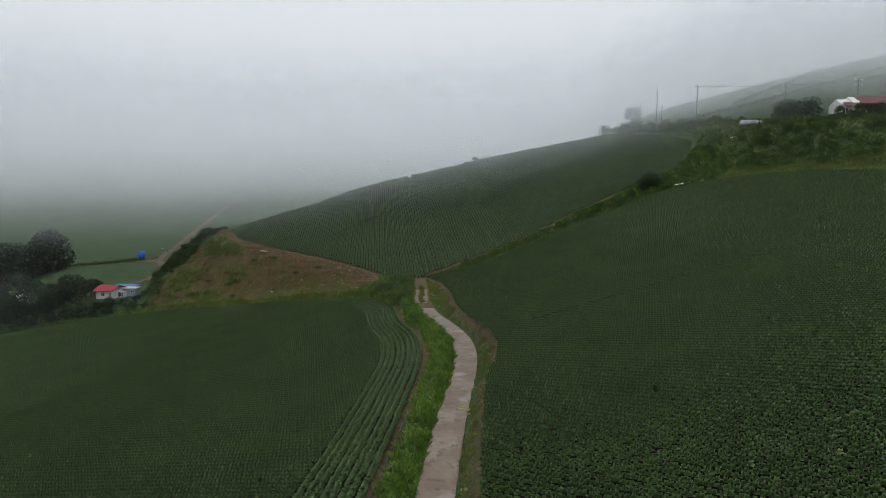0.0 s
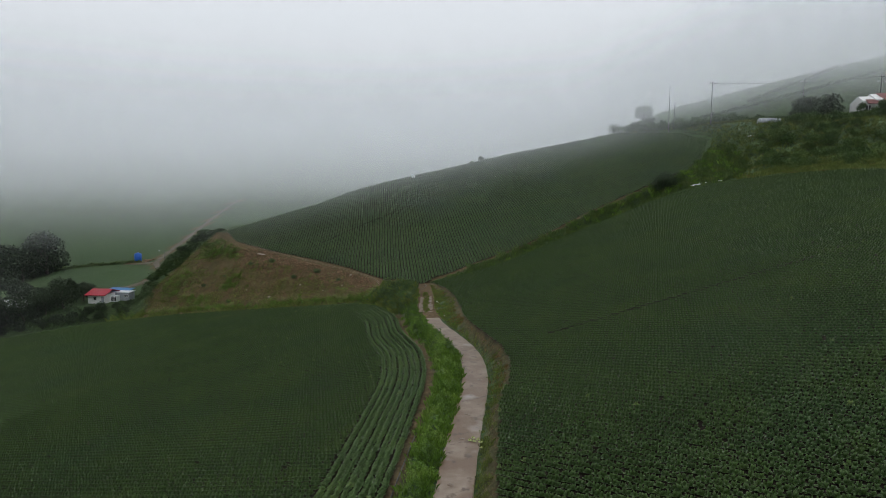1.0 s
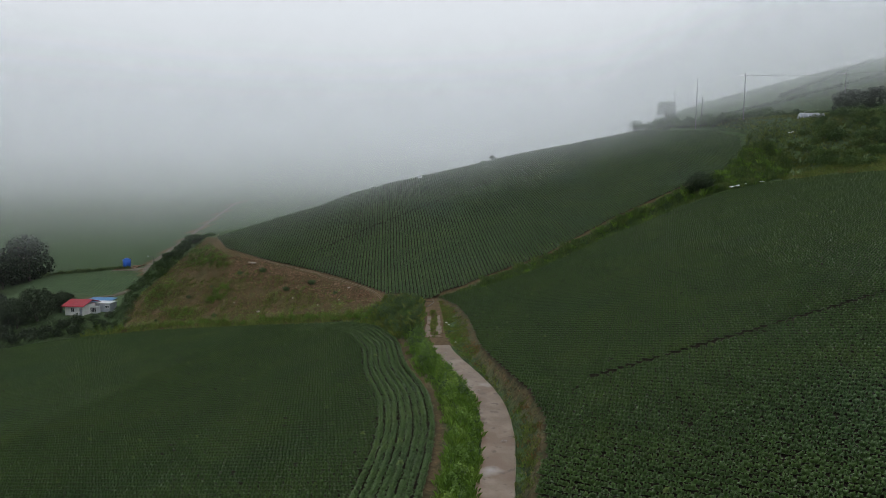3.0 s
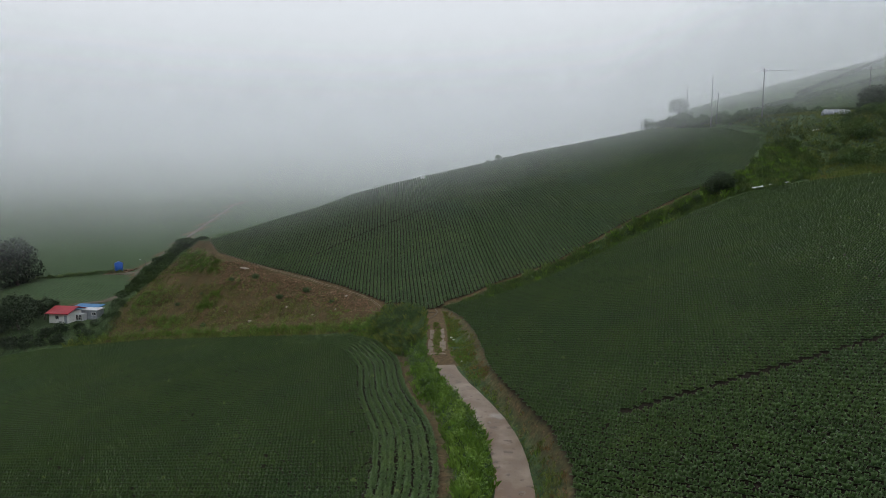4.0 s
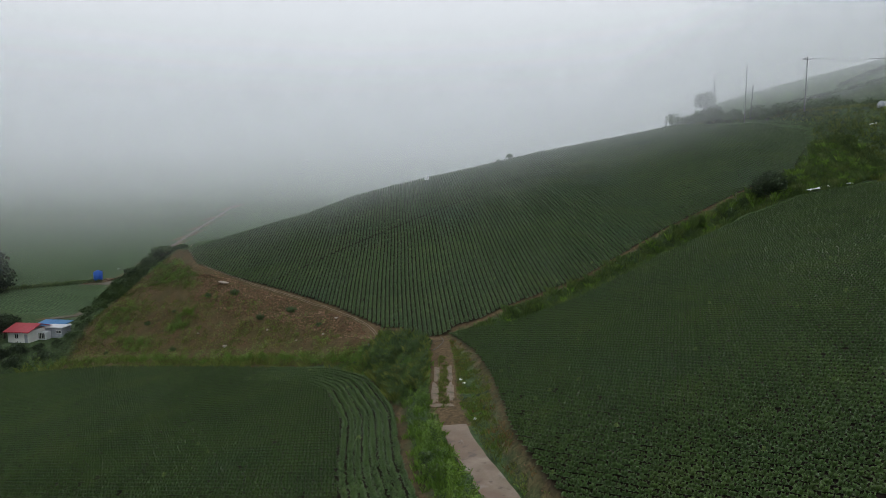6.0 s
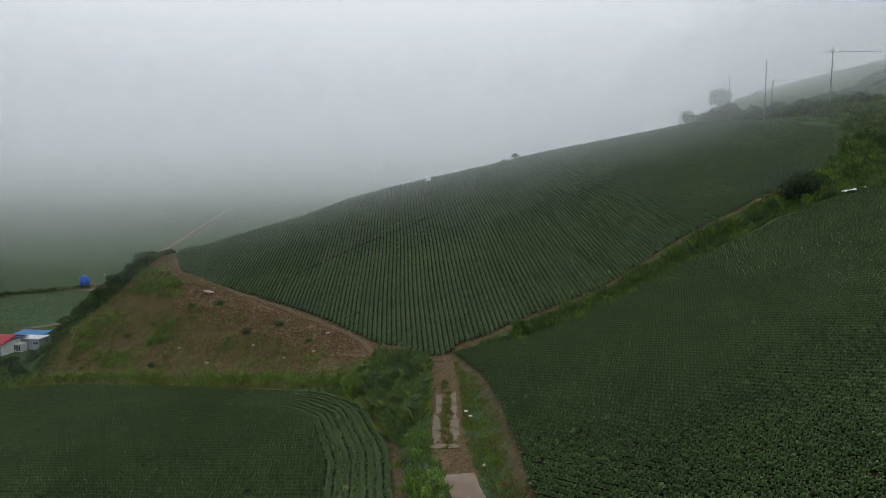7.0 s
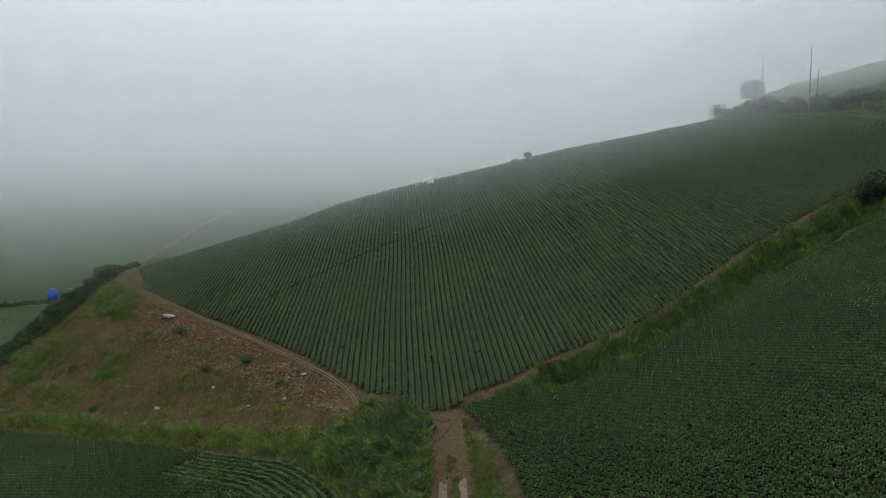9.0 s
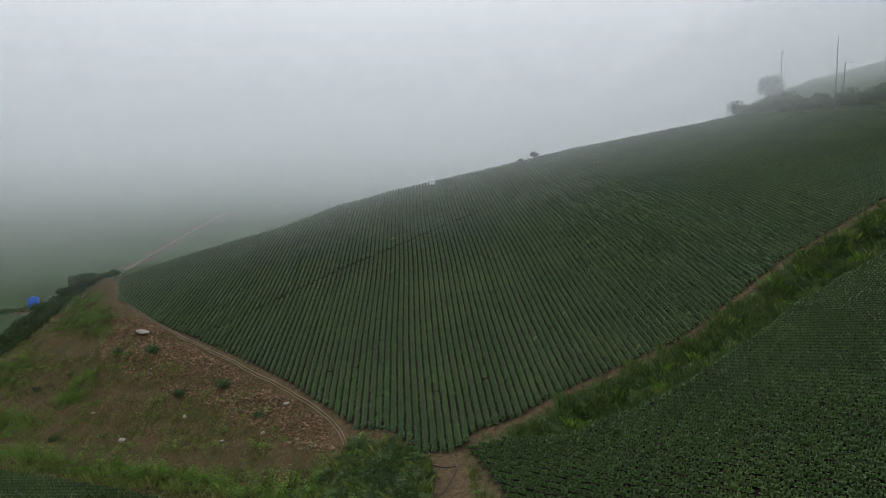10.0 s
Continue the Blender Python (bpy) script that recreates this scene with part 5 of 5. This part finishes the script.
# valley house
vz = h_at(-100, 190)
cabin = empty("cabin", pose(-105.6, 189.6, vz, 0, 0, -6), "small white cottage with a bright red metal roof", "house")
part("wall", box(0, 5.2, 0, 6.0, -0.6, 2.6), WHITE_WALL, cabin, "white rendered walls")
part("roof", prism([(-0.7, 2.45), (-0.7, 2.6), (3.2, 3.9), (6.6, 2.75), (6.6, 2.6), (3.2, 3.7)], -0.6, 5.9), RED_ROOF, cabin, "bright red metal roof")
window(cabin, 1.8, 2.7, 0, 1.0, 2.0, WHITE_WALL)
part("door", box(4.25, 5.0, -0.06, 0.02, 0.0, 2.0, 0.01), GREY_METAL, cabin, "grey metal door")
annex = empty("annex", pose(-105.0, 197.2, vz - 0.9, 0, 0, -6), "low annex with a blue metal roof behind the cottage", "shed")
part("wall", box(0, 6.5, 0, 4.5, -0.6, 2.7), WHITE_WALL, annex)
part("roof", prism([(-0.5, 2.75), (-0.5, 2.9), (4.9, 3.5), (4.9, 3.35)], -0.5, 7.0), BLUE_ROOF, annex, "blue metal roof")
cont = empty("container_shed", pose(-100.6, 194.2, vz, 0, 0, -6), "grey sheet-metal container shed with a pale roof", "shed")
part("wall", box(0, 5.0, 0, 3.0, -0.6, 2.4), GREY_METAL, cont)
part("roof", box(-0.2, 5.2, -0.2, 3.2, 2.4, 2.56), PALE_METAL, cont, "pale flat metal roof")
window(cont, 3.6, 4.8, 0, 1.2, 1.8, WHITE_WALL)
for i in range(12):
    part("rib", box(0.2 + 0.4 * i - 0.03, 0.2 + 0.4 * i + 0.03, -0.03, 0.0, -0.2, 2.4), GREY_METAL, cont)
lean = empty("glass_porch", pose(-100.4, 192.0, vz - 0.2, 0, 0, -6), "small glazed porch between cottage and shed", "porch")
part("frame", box(0, 2.0, 0.1, 1.8, -0.4, 2.0), PALE_METAL, lean)
window(lean, 0.15, 1.85, 0.1, 0.5, 1.8, WHITE_WALL, 3)

dome = empty("greenhouse", at(-123.6, 182.6, 75), "white plastic-covered round greenhouse among the trees", "greenhouse")
bm = bmesh.new()
prism([(2.4 * math.cos(a), 2.6 * math.sin(a)) for a in np.linspace(0, math.pi, 15)], -3.5, 3.5, bm)
part("cover", bm, PLASTIC_FILM, dome, "white plastic film cover", True)
for i in range(5):
    part("hoop", prism([(2.44 * math.cos(a), 2.64 * math.sin(a)) for a in np.linspace(0, math.pi, 15)], -3.4 + 1.7 * i - 0.04, -3.4 + 1.7 * i + 0.04), PALE_METAL, dome)

# water tank on rubble
tz = h_at(-122.2, 254.5) + 0.5
tank = empty("water_tank", pose(-122.2, 254.5, tz), "large blue plastic water tank standing on rubble", "water tank")
bm = bmesh.new()
rod((0, 0, 0), (0, 0, 2.7), 1.32, 1.38, 20, bm)
part("barrel", bm, BLUE_PLASTIC, tank, "blue ribbed barrel", True)
for z in (0.5, 1.1, 1.7, 2.3):
    part("hoop", rod((0, 0, z - 0.05), (0, 0, z + 0.05), 1.42, 1.42, 20), BLUE_PLASTIC, tank)
part("shoulder", rod((0, 0, 2.7), (0, 0, 3.1), 1.38, 0.5, 20), BLUE_PLASTIC, tank, "", True)
part("lid", rod((0, 0, 3.1), (0, 0, 3.25), 0.42, 0.42, 14), BLUE_PLASTIC, tank)
g = np.random.default_rng(5)


def stones(name, x, y, low, high, mat, label, seed, sink=0.1):
    """Broken stones: small uneven icosahedra, as one object."""
    bm = bmesh.new()
    bmesh.ops.create_icosphere(bm, subdivisions=1, radius=1.0)
    bm.verts.ensure_lookup_table()
    base = np.array([v.co[:] for v in bm.verts])
    faces = [tuple(v.index for v in fc.verts) for fc in bm.faces]
    bm.free()
    g = np.random.default_rng(seed)
    protos = []
    for i in range(8):
        q = base * g.uniform(0.7, 1.2, (len(base), 1)) * np.array([1.0, g.uniform(0.6, 0.9), g.uniform(0.4, 0.75)])
        protos.append(q)
    size = low + (high - low) * g.random(len(x)) ** 2.5
    v, f = scatter(protos, faces, x, y, ground_height(x, y) + size * 0.2, g.uniform(0, 6.28, len(x)), size)
    return tagged(new(name, mesh_from(name, v, f, mat)), label, "stones", kind="stuff")


x, y = sow(260, [(-126, 251.5), (-118, 251.5), (-117, 257), (-126, 257)])
stones("tank_rubble", x, y, 0.25, 0.75, STONE, "heaped brown rubble under the blue tank", 3)
lamp = empty("street_lamp", at(-104.5, 238.5), "slim grey street lamp beside the farm track", "street lamp")
part("pole", rod((0, 0, -0.5), (0, 0, 6.2), 0.09, 0.06, 8), POLE_CONCRETE, lamp)
part("arm", rod((0, 0, 6.1), (-1.6, 0, 6.4), 0.045, 0.04, 6), POLE_CONCRETE, lamp)
part("head", box(-2.1, -1.5, -0.12, 0.12, 6.33, 6.47, 0.03), PALE_METAL, lamp)

# ---- slope details ----
UPPER_RUBBLE = [(-58.3, 184.5), (-49.8, 178.2), (-45.0, 174.0), (-33.3, 163.4), (-23.9, 155.2), (-18.2, 149.6), (-15.6, 144.4), (-18.5, 144.6), (-28.1, 153.4), (-40.3, 163.0), (-50, 170), (-58.5, 176.7)]
x, y = sow(34000, UPPER_RUBBLE, OFF_CROP)
stones("rubble", x, y, 0.06, 0.26, STONE, "broken brown stones spilled below the field edge", 4)
x, y = sow(15000, SLOPE, lambda x, y: OFF_CROP(x, y) & patchy(x, y, 18, 11.0, -0.2))
stones("slope_stones", x, y, 0.04, 0.20, STONE, "scattered stones on the bare earth slope", 5)
x, y = sow(6000, RIGHT_VERGE, lambda x, y: OFF_CROP(x, y) & (off_right(x, y) < 1.6) & (y > 30))
stones("clods", x, y, 0.03, 0.12, STONE, "small brown clods and stones along the field edge", 6)
for i, (px, py, s) in enumerate([(-43.3, 157.9, 0.45), (-35.5, 157.0, 0.25), (-29, 151.2, 0.22), (-51, 165, 0.26), (-24.3, 150.2, 0.25), (-22.8, 153.2, 0.3)]):
    single("boulder", lump(s, 0.6, i + 20, 0.3, 2), PALE_STONE, at(px, py, 40 * i, 0.1), "pale boulder lying on the earth slope", "boulder", group="slope boulders")
for i, (dx, dy) in enumerate([(0, 0), (0.9, -0.9)]):
    single("slab", box(-0.9, 0.9, -0.55, 0.55, 0, 0.16, 0.03), PALE_STONE, pose(-50.6 + dx, 177.2 + dy, h_at(-50.6 + dx, 177.2 + dy) + 0.12, 0, 4, 35 + 20 * i), "flat grey concrete slab at the slope edge", "slab", group="slabs")


def along_line(line, step, lift=0.0, offset=0.0, smooth=6):
    pts = np.array(line, float)
    seg = np.hypot(*(pts[1:] - pts[:-1]).T)
    run = np.concatenate([[0], np.cumsum(seg)])
    s = np.arange(0, run[-1], step)
    px, py = np.interp(s, run, pts[:, 0]), np.interp(s, run, pts[:, 1])
    for _ in range(smooth):
        px[1:-1], py[1:-1] = 0.25 * px[:-2] + 0.5 * px[1:-1] + 0.25 * px[2:], 0.25 * py[:-2] + 0.5 * py[1:-1] + 0.25 * py[2:]
    tx, ty = np.gradient(px), np.gradient(py)
    tl = np.hypot(tx, ty)
    px, py = px - ty / tl * offset, py + tx / tl * offset
    return px, py, ground_height(px, py) + lift


def pipe(name, line, radius, mat, label, category, step=1.0, lift=0.0, offset=0.0):
    px, py, pz = along_line(line, step, lift, offset)
    cu = bpy.data.curves.new(name, "CURVE")
    cu.dimensions, cu.bevel_depth, cu.bevel_resolution = "3D", radius, 2
    sp = cu.splines.new("POLY")
    sp.points.add(len(px) - 1)
    for i in range(len(px)):
        sp.points[i].co = (px[i], py[i], pz[i], 1)
    cu.materials.append(mat)
    return tagged(new(name, cu), label, category)


EDGE_LINE = [(-69.6, 206), (-69.3, 203.2), (-64.1, 194.0), (-58.0, 186.5), (-45.4, 174.5), (-33.3, 163.8), (-23.9, 155.6), (-18.9, 150.4), (-15.2, 145.6), (-14.9, 143.4)]
pipe("irrigation_pipe", EDGE_LINE, 0.034, PIPE, "pale weathered pipe running along the field edge", "pipe", 0.8, 0.16, 0.42)
pipe("irrigation_pipe", EDGE_LINE, 0.026, PIPE, "second pale pipe beside the field edge", "pipe", 0.8, 0.10, 0.2)
pipe("black_flume", [(-15.6, 143.4), (-15.9, 140.5), (-16.6, 137.8), (-17.4, 136.2)], 0.34, BLACK_PLASTIC, "black plastic drain flume running down to the ditch", "drain", 0.5, 0.05)
pipe("black_hose", [(-5.2, 141.2), (-4.6, 139.4), (-4.9, 137.0), (-5.5, 134.8), (-6.1, 133.6)], 0.035, BLACK_PLASTIC, "black hose lying across the dirt at the junction", "hose", 0.4, 0.05)
pipe("black_hose", [(-7.0, 139.5), (-6.2, 138.7), (-5.2, 138.6), (-4.8, 139.0)], 0.035, BLACK_PLASTIC, "short black hose curled on the dirt", "hose", 0.3, 0.05)
pipe("ditch_hose", [(-6.2, 34), (-4.9, 44), (-4.0, 53), (-3.0, 62)], 0.05, BLACK_PLASTIC, "black hose lying in the ditch beside the field", "hose", 0.8, 0.1)

# ---- lane details ----
lz = -0.22


def mud_patch(x, y, rx, ry, turn, seed):
    g = np.random.default_rng(seed)
    v = [(0, 0, 0.035)]
    k = 1.0
    for i in range(16):
        a, k = 6.283 * i / 16, 0.5 * k + 0.5 * g.uniform(0.4, 1.4)
        v.append((rx * k * math.cos(a), ry * k * math.sin(a), 0.004))
    bm = bmesh.new()
    vs = [bm.verts.new(q) for q in v]
    for i in range(16):
        bm.faces.new((vs[0], vs[1 + i], vs[1 + (i + 1) % 16]))
    single("mud_patch", bm, MUD, pose(x, y, lz, 0, 0, turn), "wet brown mud smeared on the concrete lane", "mud", group="mud patches")


for i, (px, py, rx, ry) in enumerate([(-0.7, 48.6, 0.3, 0.5), (-0.1, 52.0, 0.25, 0.35), (0.9, 60.3, 0.4, 0.3), (1.6, 66.0, 0.2, 0.5), (3.3, 76.5, 0.35, 0.3), (1.6, 89.6, 0.4, 0.2), (-2.1, 104, 0.5, 0.28)]):
    mud_patch(px, py, rx, ry, 17 * i, i)
for i, (px, py) in enumerate([(1.6, 59.9), (2.0, 59.7), (2.3, 60.1), (1.9, 60.4), (2.5, 59.5), (1.4, 43.6), (1.6, 44.1), (1.7, 43.2), (2.6, 58.4), (0.4, 87.6), (1.1, 88.2)]):
    v, f = rosette(5, 2, 0.22, i + 70)
    me = mesh_from("cut_leaves", v[:, :3] * np.array([1, 1, 0.5]), f, PALE_LEAF)
    ob = new("cut_leaves", me)
    ob.matrix_basis = pose(px, py, max(lz, h_at(px, py)) + 0.01, 0, 0, 50 * i)
    tagged(ob, "pale discarded cabbage leaves on the lane", "cabbage leaves", "discarded leaves")
for i, (px, py) in enumerate([(-1.8, 120.1), (-8.4, 132.0), (-9.4, 128.3), (-2.2, 121.4), (-0.8, 109.5)]):
    single("litter", lump(0.22, 0.5, i + 40, 0.3, 1), PLASTIC_FILM, at(px, py, 30 * i, 0.35 if px < -5 else 0.1), "white scrap of plastic litter in the verge", "litter", group="litter")
# rough wet concrete patches where the lane breaks up into ruts
for i, (px, py, w, l_) in enumerate([(-4.9, 117, 0.42, 3.4), (-3.3, 117.5, 0.42, 3.0), (-5.0, 123.5, 0.38, 3.0), (-3.5, 124, 0.36, 3.2), (-4.2, 113.2, 1.3, 0.5)]):
    g = np.random.default_rng(i)
    bm = bmesh.new()
    ring = []
    for k in range(14):
        a = 6.283 * k / 14
        q = g.uniform(0.8, 1.15)
        ring.append((w * q * (abs(math.cos(a)) ** 0.6) * math.copysign(1, math.cos(a)), l_ * q * (abs(math.sin(a)) ** 0.6) * math.copysign(1, math.sin(a))))
    lo = [bm.verts.new((a, b, -0.1)) for a, b in ring]
    hi = [bm.verts.new((a * 0.95, b * 0.97, 0.02)) for a, b in ring]
    bm.faces.new(hi)
    for k in range(14):
        bm.faces.new((lo[k], lo[(k + 1) % 14], hi[(k + 1) % 14], hi[k]))
    single("rut_slab", bm, RUT, pose(px, py, h_at(px, py) + 0.05, 0, 0, 2), "worn muddy concrete strip in the wheel rut", "lane slab", group="rut slabs")
